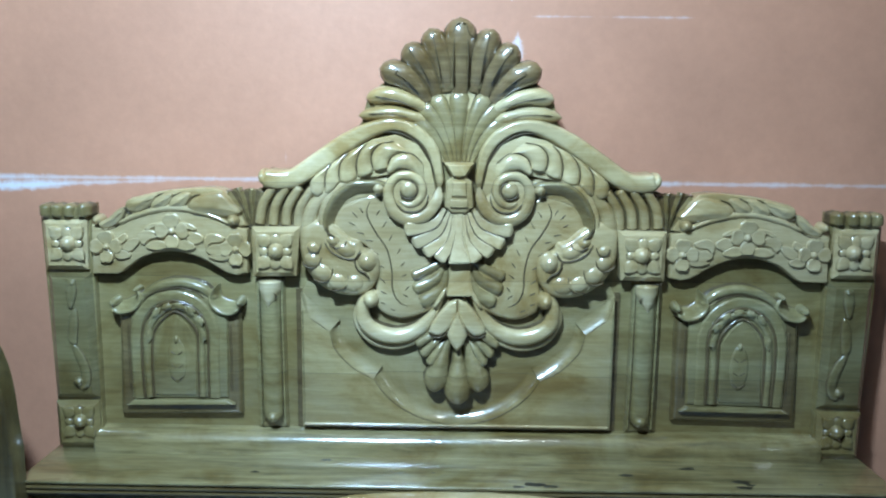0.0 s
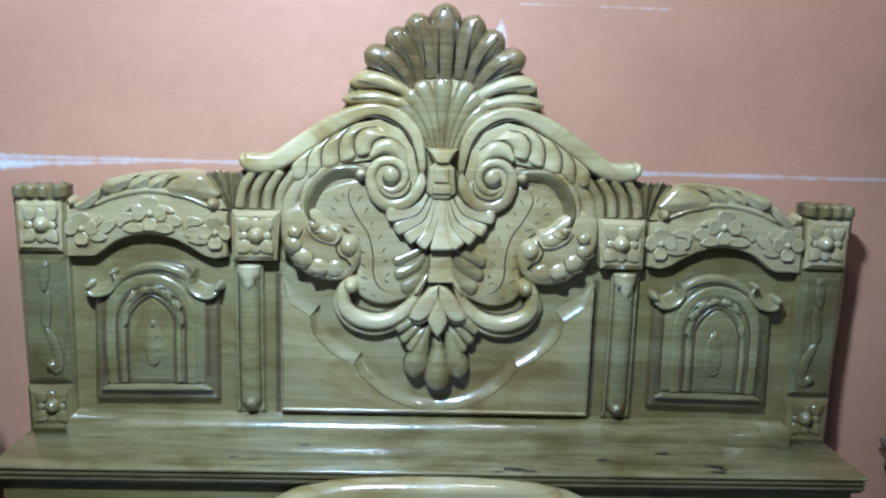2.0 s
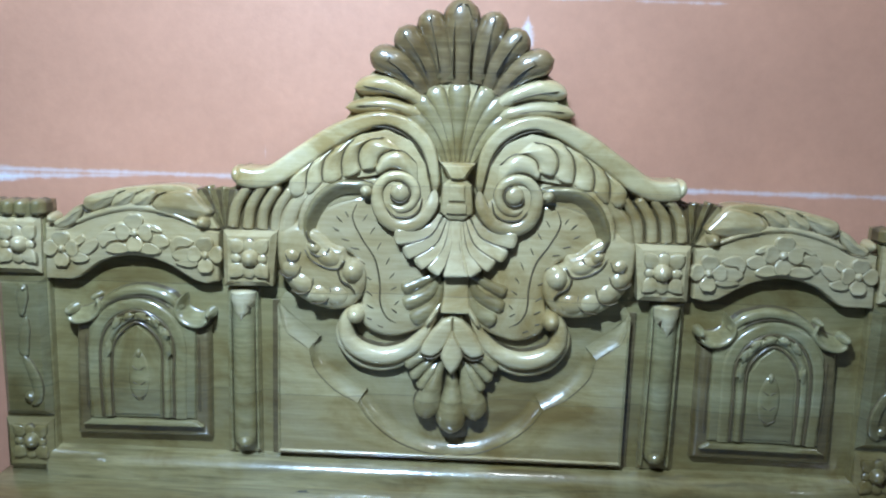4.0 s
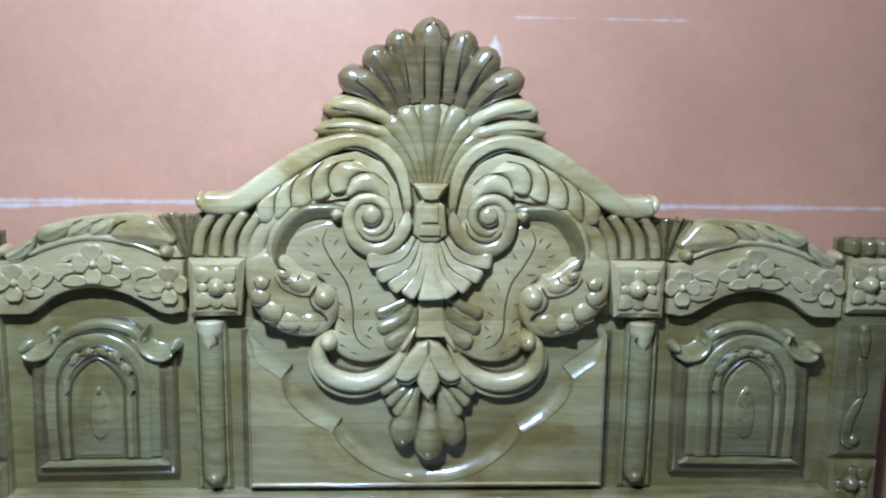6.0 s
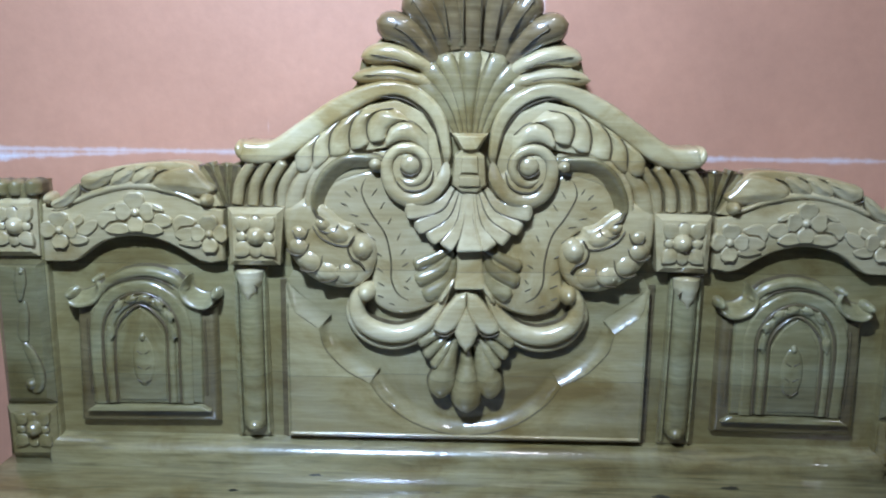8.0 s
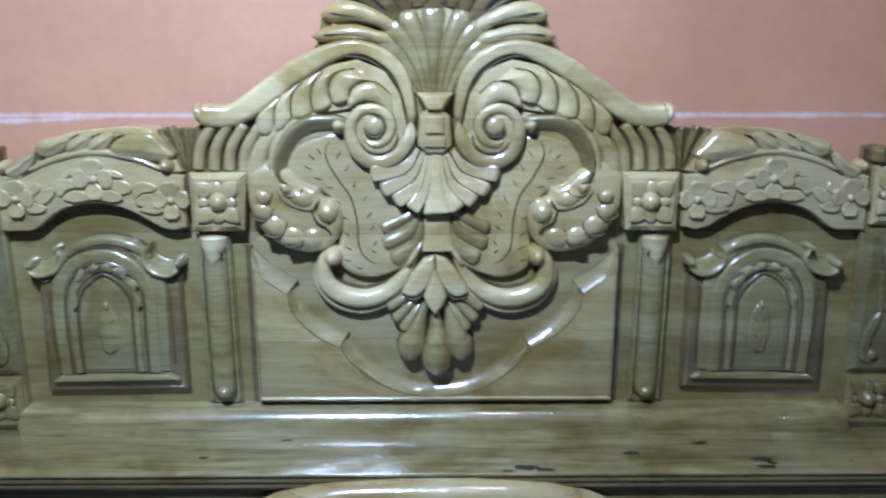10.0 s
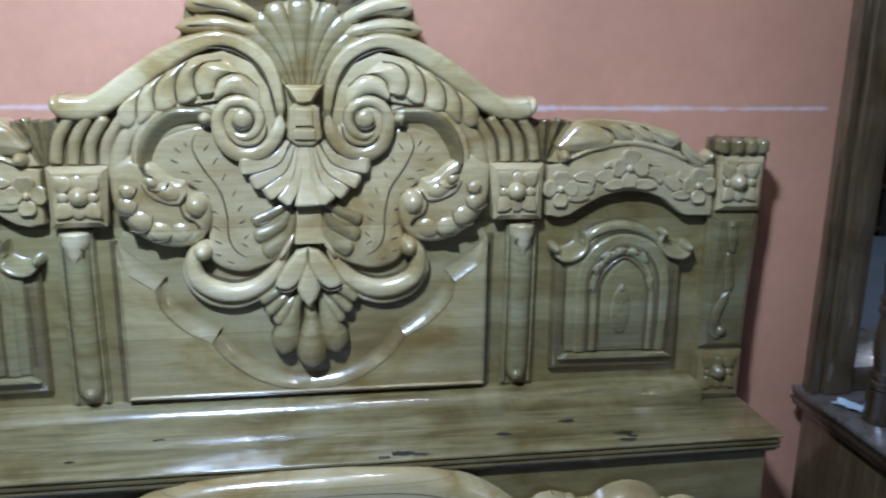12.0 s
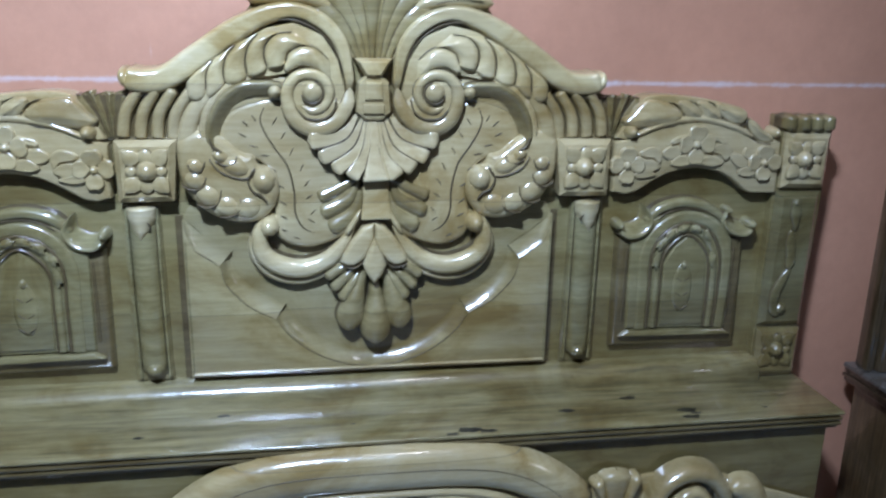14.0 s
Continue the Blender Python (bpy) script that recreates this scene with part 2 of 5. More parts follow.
def ribbon_mesh(path, width, top, base=0.0, start=0.12, end=0.12, form="dome", n=26, m=11, power=2.7):
    """A carved lobe or band: swept along a line on the face of the board, rounded across, with round or pointed ends."""
    line = spline(path, n)
    verts, faces, rims = [], [], []
    for i, c in enumerate(line):
        v = i / (n - 1)
        t = line[min(i + 1, n - 1)] - line[max(i - 1, 0)]
        t = t / (np.hypot(*t) + 1e-9)
        nx, nz = -t[1], t[0]
        cap = 1.0
        if start and v < start:
            cap = math.sqrt(max(0.0, 1 - (1 - v / start) ** 2))
        if end and v > 1 - end:
            cap = min(cap, math.sqrt(max(0.0, 1 - ((v - 1 + end) / end) ** 2)))
        w = 1.15 * along(width, v) * max(cap, 0.03)
        h1 = along(top, v)
        rise = (h1 - base) * (0.55 + 0.45 * cap)
        for j in range(m):
            u = -1.0 if j == 0 else 1.0 if j == m - 1 else 0.89 * math.sin((2 * (j - 1) / (m - 3) - 1) * math.pi / 2) if m > 5 else (j / 2 - 1)
            if form == "dome":
                h = (max(0.0, 1 - abs(u) ** power)) ** 0.5
            elif form == "flute":
                h = (0.62 + 0.38 * u * u) * (1.0 if abs(u) < 0.97 else 0.0)
            elif form == "dish":
                h = 0.5 + 0.5 * math.cos(math.pi * (u + 0.62) / 1.62) if u > -0.62 else max(0.0, 1 - ((-0.62 - u) / 0.38) ** 2) ** 0.5
            else:
                h = min(1.0, (1 - abs(u)) * 6) ** 0.5
            verts.append((c[0] + nx * u * w, FACE - base - rise * h, c[1] + nz * u * w))
    for i in range(n - 1):
        for j in range(m - 1):
            a = i * m + j
            faces.append((a, a + m, a + m + 1, a + 1))
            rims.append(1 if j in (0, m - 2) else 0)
    return verts, faces, rims


EYE_Z, EYE_BACK = 1.49, 2.50


def seated(verts):
    """Draw a carved piece in towards eye height by how far it stands forward of the headboard's middle plane."""
    ys = [v[1] for v in verts]
    k = 1 + (0.6 * min(ys) + 0.4 * sum(ys) / len(ys)) / EYE_BACK
    return [(x * k, y, EYE_Z + (z - EYE_Z) * k) for x, y, z in verts]


def both(name, made, material, parents, label="", sharp=None):
    """One part on each half of the board, the second mirrored."""
    v, f, *rims = made
    v = seated(v)
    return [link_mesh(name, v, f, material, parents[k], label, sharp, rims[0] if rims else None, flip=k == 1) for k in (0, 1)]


def lobe(name, parents, path, width, top, base=0.0, material=None, label="", **how):
    return both(name, ribbon_mesh(path, width, top, base, **how), material or WOOD, parents, label)


def single(name, parent, path, width, top, base=0.0, material=None, label="", **how):
    v, f, rims = ribbon_mesh(path, width, top, base, **how)
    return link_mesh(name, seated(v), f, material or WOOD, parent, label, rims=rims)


def plate_mesh(outline, top, back=-0.004, bevel=0.005, smooth=0, steps=3):
    """A flat board of any outline with rounded front edges."""
    pts = [np.array(p, float) for p in outline]
    if smooth:
        pts = spline(outline, smooth, True)
    area = sum(a[0] * b[1] - b[0] * a[1] for a, b in zip(pts, pts[1:] + pts[:1]))
    if area < 0:
        pts = pts[::-1]
    k = len(pts)
    inward = []
    for i in range(k):
        a, b, c = pts[i - 1], pts[i], pts[(i + 1) % k]
        d1, d2 = (b - a) / (np.hypot(*(b - a)) + 1e-9), (c - b) / (np.hypot(*(c - b)) + 1e-9)
        n1, n2 = np.array((-d1[1], d1[0])), np.array((-d2[1], d2[0]))
        s = n1 + n2
        inward.append(s / max(0.5, 1 + float(n1 @ n2)))
    loops = [(0.0, back)] + [(bevel * (1 - math.cos(q)), top - bevel * (1 - math.sin(q))) for q in [math.pi / 2 * s / steps for s in range(steps + 1)]]
    verts, faces = [], []
    for inset, h in loops:
        verts += [(p[0] + w[0] * inset, FACE - h, p[1] + w[1] * inset) for p, w in zip(pts, inward)]
    for r in range(len(loops) - 1):
        for i in range(k):
            j = (i + 1) % k
            faces.append((r * k + i, r * k + j, r * k + k + j, r * k + k + i))
    last = (len(loops) - 1) * k
    faces.append(tuple(range(last, last + k)))
    faces.append(tuple(range(k - 1, -1, -1)))
    return verts, faces


def pad_mesh(outline, top, crown=0.004, back=-0.004, bevel=0.008, tilt=(0.0, 0.0), smooth=0, steps=4):
    """A carved leaf of any outline: rounded edges, a softly swelling face, leaning by tilt (rise per metre along x and z)."""
    v, f = plate_mesh(outline, top, back, bevel, smooth, steps)
    f = f[:-2]
    k = len(v) // (steps + 2)
    last = len(v) - k
    ring = v[last:]
    cx, cz = sum(p[0] for p in ring) / k, sum(p[2] for p in ring) / k
    for q in (0.70, 0.35):
        v += [(cx + q * (p[0] - cx), p[1] - crown * (1 - q * q), cz + q * (p[2] - cz)) for p in ring]
    v.append((cx, ring[0][1] - crown, cz))
    for r in range(2):
        a = last + r * k
        f += [(a + i, a + (i + 1) % k, a + k + (i + 1) % k, a + k + i) for i in range(k)]
    a = last + 2 * k
    f += [(a + i, a + (i + 1) % k, a + k) for i in range(k)]
    lean = [(x, y - (tilt[0] * (x - cx) + tilt[1] * (z - cz)) * min(1.0, max(0.0, (FACE - y) / top)), z) for x, y, z in v]
    return lean, f


def mirrored(points):
    """A closed outline from its left half, given from the axis's top to its bottom."""
    half = [(min(x, 0.0), z) for x, z in points]
    half[0], half[-1] = (0.0, half[0][1]), (0.0 if abs(half[-1][0]) < 0.03 else half[-1][0], half[-1][1])
    right = [(-x, z) for x, z in reversed(half) if x < -0.0005]
    return half + right


def boss_mesh(centre, rx, rz, top, base=0.0, turn=0.0, n=18, m=6, flat=1.0, lined=False):
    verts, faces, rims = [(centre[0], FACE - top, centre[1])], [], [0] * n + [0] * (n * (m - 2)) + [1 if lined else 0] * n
    c, s = math.cos(turn), math.sin(turn)
    for r in range(1, m + 1):
        a = math.pi / 2 * r / m
        if lined and r == m - 1:
            a = math.asin(0.90)
        for k in range(n):
            q = 2 * math.pi * k / n
            x, z = rx * math.sin(a) * math.cos(q), rz * math.sin(a) * math.sin(q)
            verts.append((centre[0] + c * x - s * z, FACE - base - (top - base) * max(0.0, math.cos(a)) ** flat, centre[1] + s * x + c * z))
    for k in range(n):
        faces.append((0, 1 + k, 1 + (k + 1) % n))
    for r in range(m - 1):
        for k in range(n):
            a, b = 1 + r * n + k, 1 + r * n + (k + 1) % n
            faces.append((a, a + n, b + n, b))
    return verts, faces, rims


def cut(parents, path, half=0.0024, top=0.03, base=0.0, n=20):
    """A thin dark strip between two lobes, painting in a groove's stain and shade."""
    return lobe("cut_line", parents, path, (half * 0.4, half, half, half * 0.4), top, base, STAIN_SHADE, "dark carved line", start=0.05, end=0.05, n=n, m=5)


def between(a, b):
    """The line midway between two paths of as many points."""
    return [((p[0] + q[0]) / 2, (p[1] + q[1]) / 2) for p, q in zip(a, b)]


# ---- the room ----


def setting(name, lo, hi, material, label, category, bevel=0.0):
    bm = bmesh.new()
    box(bm, lo, hi, bevel)
    ob = part(name, bm, material, None)
    return tagged(ob, label, category, kind="structure")


WALL_Y = 1.904
X0, X1, Y0, H = -3.4, 6.2, -3.8, 3.1
setting("wall_north", (X0 - 0.15, WALL_Y, 0), (X1 + 0.15, WALL_Y + 0.15, H), PINK, "coral painted plaster wall with white putty streaks", "wall")
# Unseen walls and ceiling close the room; their greys set the bounced light.
setting("wall_south", (X0 - 0.15, Y0 - 0.15, 0), (X1 + 0.15, Y0, H), GREY_PAINT, "grey plaster wall behind the viewer", "wall")
setting("wall_west", (X0 - 0.15, Y0, 0), (X0, WALL_Y, H), GREY_PAINT, "grey plaster side wall of the room", "wall")
setting("wall_east", (X1, Y0, 0), (X1 + 0.15, WALL_Y, H), GREY_PAINT, "grey plaster side wall of the room", "wall")
setting("floor", (X0 - 0.15, Y0 - 0.15, -0.1), (X1 + 0.15, WALL_Y + 0.15, 0), FLOOR, "dull grey cement floor of the room", "floor")
setting("ceiling", (X0 - 0.15, Y0 - 0.15, H), (X1 + 0.15, WALL_Y + 0.15, H + 0.12), CEILING, "plain dusty grey ceiling", "ceiling")

# ---- the headboard ----
head = new("headboard")
head.location = (0.003, 1.80, 0.0)
tagged(head, "carved olive varnished wooden headboard standing against the coral wall", "headboard")


def add(name, made, material=None, parent=None, label="", sharp=None):
    return link_mesh(name, seated(made[0]), made[1], material or WOOD, parent or head, label, sharp)


HH = (head, head)

# board behind the carving, left half from the axis's top down
sil = [(0.0, 1.700), (-0.0759, 1.6732), (-0.1255, 1.6302), (-0.1630, 1.5932), (-0.2070, 1.5558), (-0.2199, 1.4998), (-0.2710, 1.4404), (-0.3417, 1.3915), (-0.3997, 1.3679), (-0.4774, 1.3389), (-0.5674, 1.3430), (-0.6579, 1.3343), (-0.7467, 1.3126), (-0.7667, 1.2735), (-0.7976, 1.2549), (-0.8428, 1.2596), (-0.93, 1.27), (-0.93, 0.73), (0.0, 0.73)]
back = add("back_board", plate_mesh(mirrored(sil[:-1]), 0.0, -0.040, 0.003), TONED, label="flat glued boards with horizontal grain", sharp=30)

# crown of seven dark lobes
crown = add("crown", plate_mesh(mirrored([(-0.0032, 1.7070), (-0.0568, 1.6729), (-0.1106, 1.6344), (-0.1667, 1.6085), (-0.1218, 1.5772), (-0.0025, 1.5699)]), 0.020, -0.036, 0.004), EDGE, label="brown shell crown of rounded lobes", sharp=30)
CC = (crown, crown)
crown_paths = (
    [(-0.0014, 1.5646), (-0.0017, 1.6231), (-0.0019, 1.6757), (-0.0022, 1.7298)],
    [(-0.0286, 1.5675), (-0.0395, 1.6173), (-0.0536, 1.6593), (-0.0718, 1.7049)],
    [(-0.0525, 1.5608), (-0.0709, 1.6032), (-0.0956, 1.6367), (-0.1254, 1.6688)],
    [(-0.0699, 1.5457), (-0.0947, 1.5743), (-0.1291, 1.6015), (-0.1816, 1.6178)],
)
single("petal", crown, crown_paths[0], (0.018, 0.023, 0.032, 0.034), (0.020, 0.036, 0.050, 0.050), 0.006, BROWN, end=0.24, start=0)
for path in crown_paths[1:]:
    lobe("petal", CC, path, (0.014, 0.020, 0.026, 0.027), (0.018, 0.034, 0.048, 0.048), 0.006, BROWN, end=0.20, start=0)
for a, b in zip(crown_paths, crown_paths[1:]):
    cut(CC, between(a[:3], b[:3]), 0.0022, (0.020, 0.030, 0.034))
for path in (
    [(-0.0156, 1.5804), (-0.0169, 1.6440), (-0.0138, 1.6881)], [(-0.0310, 1.6857), (-0.0182, 1.6922), (-0.0107, 1.7110), (-0.0011, 1.7163)], [(-0.0438, 1.5908), (-0.0503, 1.6330), (-0.0589, 1.6728), (-0.0632, 1.6936)], [(-0.0740, 1.6747), (-0.0632, 1.6832), (-0.0600, 1.6978)],
    [(-0.0677, 1.5841), (-0.0870, 1.6199), (-0.1084, 1.6491), (-0.1158, 1.6595)], [(-0.1213, 1.6406), (-0.1127, 1.6491), (-0.1137, 1.6637)], [(-0.0915, 1.5626), (-0.1195, 1.5899), (-0.1474, 1.6066)], [(-0.1582, 1.6022), (-0.1453, 1.6045), (-0.1387, 1.6141)],
):
    lobe("vein", CC, path, (0.0014, 0.0020, 0.0012), (0.041, 0.0505, 0.0535) if len(path) == 4 else (0.040, 0.0500, 0.0530), 0.015, STAIN_SHADE, "dark carved line", n=14, m=5)

# pale fan below the crown
fan = add("fan", plate_mesh(mirrored([(-0.0025, 1.5806), (-0.1217, 1.5814), (-0.1760, 1.5660), (-0.2040, 1.5090), (-0.1224, 1.4870), (-0.0569, 1.4177), (-0.0016, 1.3982)]), 0.012, -0.036, 0.003), WOOD, label="pale fan of flutes under the crown", sharp=30)
FF = (fan, fan)
for path, w, h in (
    ([(-0.0568, 1.5135), (-0.1057, 1.5442), (-0.1543, 1.5598), (-0.2127, 1.5507)], (0.011, 0.017, 0.021, 0.019), 0.034),
    ([(-0.0514, 1.4876), (-0.1004, 1.5110), (-0.1547, 1.5202), (-0.2306, 1.5120)], (0.010, 0.014, 0.0175, 0.0155), 0.030),
):
    lobe("leaf", FF, path, w, (0.014, h, h, h - 0.006), -0.02, end=0.2, start=0.1)
lobe("vein", FF, [(-0.1004, 1.5304), (-0.1436, 1.5471), (-0.1953, 1.5562)], 0.0015, 0.0345, 0.02, STAIN_SHADE, "dark carved line", n=12, m=5)
lobe("vein", FF, [(-0.1113, 1.5087), (-0.1547, 1.5170), (-0.2067, 1.5165)], 0.0013, 0.0305, 0.02, STAIN_SHADE, "dark carved line", n=12, m=5)
fan_paths = (
    [(-0.0017, 1.4048), (-0.0030, 1.4509), (-0.0066, 1.5107), (-0.0123, 1.5719)],
    [(-0.0083, 1.4047), (-0.0162, 1.4552), (-0.0328, 1.5116), (-0.0601, 1.5640)],
    [(-0.0160, 1.4047), (-0.0305, 1.4573), (-0.0569, 1.5049), (-0.0916, 1.5390)],
    [(-0.0238, 1.4047), (-0.0448, 1.4506), (-0.0722, 1.4831), (-0.1113, 1.5087)],
)
for path in fan_paths[1:]:
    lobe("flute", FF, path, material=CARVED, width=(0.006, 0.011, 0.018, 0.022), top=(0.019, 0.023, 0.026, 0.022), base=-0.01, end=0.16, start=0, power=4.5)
for a, b in zip(fan_paths, fan_paths[1:]):
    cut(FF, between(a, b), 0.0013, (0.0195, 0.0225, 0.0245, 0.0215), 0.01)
single("flute", fan, [(-0.0017, 1.4048), (-0.0019, 1.4509), (-0.0022, 1.5108), (-0.0025, 1.5742)], (0.005, 0.010, 0.017, 0.026), (0.019, 0.023, 0.026, 0.022), -0.01, CARVED, start=0, end=0.14, power=4.5)

# swept wing along the top edge, ending above the side panels
wing = lobe("wing", HH, [(-0.4471, 1.3712), (-0.4126, 1.3652), (-0.3740, 1.3721), (-0.3224, 1.4057), (-0.2582, 1.4506), (-0.2010, 1.4813), (-0.1440, 1.4931), (-0.0934, 1.4737), (-0.0602, 1.4351), (-0.0457, 1.3758), (-0.0466, 1.3375)],
     (0.020, 0.0215, 0.022, 0.023, 0.022, 0.018, 0.014, 0.015, 0.014, 0.010, 0.006), (0.044, 0.040, 0.036, 0.034, 0.034, 0.036, 0.038, 0.036, 0.032, 0.028, 0.022), -0.030, label="long pale swept moulding of the top edge", start=0.02, end=0.12, n=60, m=15, power=7)
lobe("curl_tip", wing, [(-0.4488, 1.3913), (-0.4464, 1.3694), (-0.4340, 1.3530)], (0.009, 0.013, 0.011), 0.043, -0.02, start=0.4, end=0.4)

# leafy scroll under the wing with its volute
scroll = both("scroll", plate_mesh([(-0.3426, 1.3340), (-0.3035, 1.3792), (-0.2456, 1.4331), (-0.1947, 1.4613), (-0.1440, 1.4719), (-0.0933, 1.4511), (-0.0650, 1.4073), (-0.0491, 1.3310), (-0.0859, 1.2856), (-0.1244, 1.2761), (-0.1566, 1.3105), (-0.1566, 1.3809), (-0.2205, 1.3700), (-0.2848, 1.3411), (-0.3234, 1.3278)], 0.0305, -0.004, 0.004), WOOD, HH, "leafy scroll ending in a volute", 30)


def scale_mesh(left, right, tip, top, base, n=22, m=13, power=2.4):
    """A carved scale between two lines, domed across and rounded off towards its tip."""
    a, b = spline(left, n), spline(right, n)
    end = np.array(tip, float)
    verts, faces = [], []
    rows = [(p, q, min(1.0, 0.35 + 2.2 * i / n)) for i, (p, q) in enumerate(zip(a, b))]
    for k in range(1, 7):
        w = math.cos(k * math.pi / 12)
        mid = (a[-1] + b[-1]) / 2
        mid = mid + (end - mid) * math.sin(k * math.pi / 12)
        rows.append((mid + (a[-1] - b[-1]) / 2 * max(w, 0.02), mid - (a[-1] - b[-1]) / 2 * max(w, 0.02), 0.45 + 0.55 * w))
    for p, q, cap in rows:
        for k in range(m):
            u = 2 * k / (m - 1) - 1
            h = max(0.0, 1 - abs(math.sin(u * math.pi / 2)) ** power) ** 0.5
            at = p + (q - p) * (0.5 + 0.5 * math.sin(u * math.pi / 2))
            verts.append((at[0], FACE - base - (top - base) * h * cap, at[1]))
    for r in range(len(rows) - 1):
        faces += [(r * m + k, r * m + k + 1, (r + 1) * m + k + 1, (r + 1) * m + k) for k in range(m - 1)]
    return verts, faces


leaf_lines = (
    [(-0.3240, 1.3810), (-0.3390, 1.3630), (-0.3400, 1.3430)],
    [(-0.2902, 1.4053), (-0.3027, 1.3811), (-0.3057, 1.3491)],
    [(-0.2483, 1.4329), (-0.2672, 1.4087), (-0.2732, 1.3835), (-0.2714, 1.3647)],
    [(-0.2077, 1.4527), (-0.2254, 1.4319), (-0.2335, 1.4045), (-0.2318, 1.3782)],
    [(-0.1466, 1.4564), (-0.1772, 1.4508), (-0.1960, 1.4321), (-0.1996, 1.4102), (-0.1944, 1.3916)],
    [(-0.0822, 1.4076), (-0.1052, 1.4272), (-0.1282, 1.4326), (-0.1535, 1.4204), (-0.1613, 1.4028)],
    [(-0.0800, 1.3600), (-0.0920, 1.3780), (-0.1130, 1.3905), (-0.1350, 1.3930), (-0.1530, 1.3850)],
)
leaf_tips = ((-0.3210, 1.3310), (-0.2950, 1.3390), (-0.2490, 1.3630), (-0.2120, 1.3770), (-0.1730, 1.3920), (-0.1640, 1.3860))
for k, tip in enumerate(leaf_tips):
    both("leaf", scale_mesh(leaf_lines[k], leaf_lines[k + 1], tip, 0.0415 + 0.0008 * k, 0.029), WOOD, scroll, "", 60)
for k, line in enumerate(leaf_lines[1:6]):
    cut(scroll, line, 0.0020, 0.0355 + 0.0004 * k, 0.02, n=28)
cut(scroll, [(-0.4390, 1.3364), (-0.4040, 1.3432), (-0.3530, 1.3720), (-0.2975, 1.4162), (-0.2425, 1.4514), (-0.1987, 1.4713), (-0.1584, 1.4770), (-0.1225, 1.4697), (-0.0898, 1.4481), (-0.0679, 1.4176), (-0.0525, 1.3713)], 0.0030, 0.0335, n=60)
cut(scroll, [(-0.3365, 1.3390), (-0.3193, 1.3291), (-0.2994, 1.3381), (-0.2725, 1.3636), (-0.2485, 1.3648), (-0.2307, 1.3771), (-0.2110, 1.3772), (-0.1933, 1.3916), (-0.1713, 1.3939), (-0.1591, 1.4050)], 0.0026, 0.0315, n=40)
both("volute_disc", pad_mesh([(-0.1642, 1.3453), (-0.1562, 1.3708), (-0.1363, 1.3842), (-0.1099, 1.3799), (-0.0879, 1.3623), (-0.0613, 1.3423), (-0.0391, 1.3156), (-0.0502, 1.2886), (-0.0793, 1.2727), (-0.1105, 1.2670), (-0.1416, 1.2793), (-0.1590, 1.3062)], 0.036, 0.001, 0.0, 0.022, smooth=44, steps=7), WOOD, scroll, "ground of the spiral volute", 60)
lobe("volute", scroll, [(-0.0440, 1.3560), (-0.0520, 1.3210), (-0.0760, 1.2900), (-0.1110, 1.2790), (-0.1430, 1.2930), (-0.1590, 1.3230), (-0.1590, 1.3540), (-0.1420, 1.3760), (-0.1150, 1.3810), (-0.0910, 1.3680), (-0.0830, 1.3440), (-0.0940, 1.3210), (-0.1150, 1.3130), (-0.1350, 1.3220)], (0.008, 0.0125, 0.0140, 0.0140, 0.0130, 0.0115, 0.0100, 0.0095, 0.0095, 0.0090, 0.0085, 0.0075, 0.0040), (0.032, 0.040, 0.043, 0.044, 0.044, 0.044, 0.044, 0.044, 0.044, 0.044, 0.043, 0.042, 0.040), 0.032, WOOD, "rounded spiral band", start=0.06, end=0.06, n=90, m=11, power=2.2)
lobe("volute_line", scroll, [(-0.1350, 1.3440), (-0.1300, 1.3330), (-0.1150, 1.3270), (-0.1010, 1.3330), (-0.0950, 1.3470), (-0.1000, 1.3610), (-0.1130, 1.3670)], (0.0014, 0.0030, 0.0032, 0.0030, 0.0014), 0.0440, 0.03, STAIN_SHADE, "dark carved spiral", start=0.05, end=0.05, n=30, m=5)
lobe("volute_line", scroll, [(-0.0700, 1.3380), (-0.0760, 1.3130), (-0.0950, 1.2985), (-0.1250, 1.2990), (-0.1440, 1.3180)], (0.0012, 0.0024, 0.0026, 0.0022, 0.0012), 0.0435, 0.03, STAIN_SHADE, "dark carved spiral", start=0.05, end=0.05, n=30, m=5)
both("volute_eye", boss_mesh((-0.1150, 1.3480), 0.0200, 0.0200, 0.0485, 0.030, n=26, m=8, flat=0.6), WOOD, scroll)

# ground of the arm and its bands
both("arm_ground", plate_mesh(spline([(-0.1388, 1.3709), (-0.2205, 1.3776), (-0.2821, 1.3514), (-0.3288, 1.3124), (-0.3580, 1.2525), (-0.3615, 1.1976), (-0.3452, 1.1583), (-0.2992, 1.1983), (-0.2933, 1.2637), (-0.2645, 1.3080), (-0.1951, 1.3293), (-0.1438, 1.3351)], 44, True), 0.022, -0.004, 0.006), WOOD, HH, "ground of the arm and bands", 40)

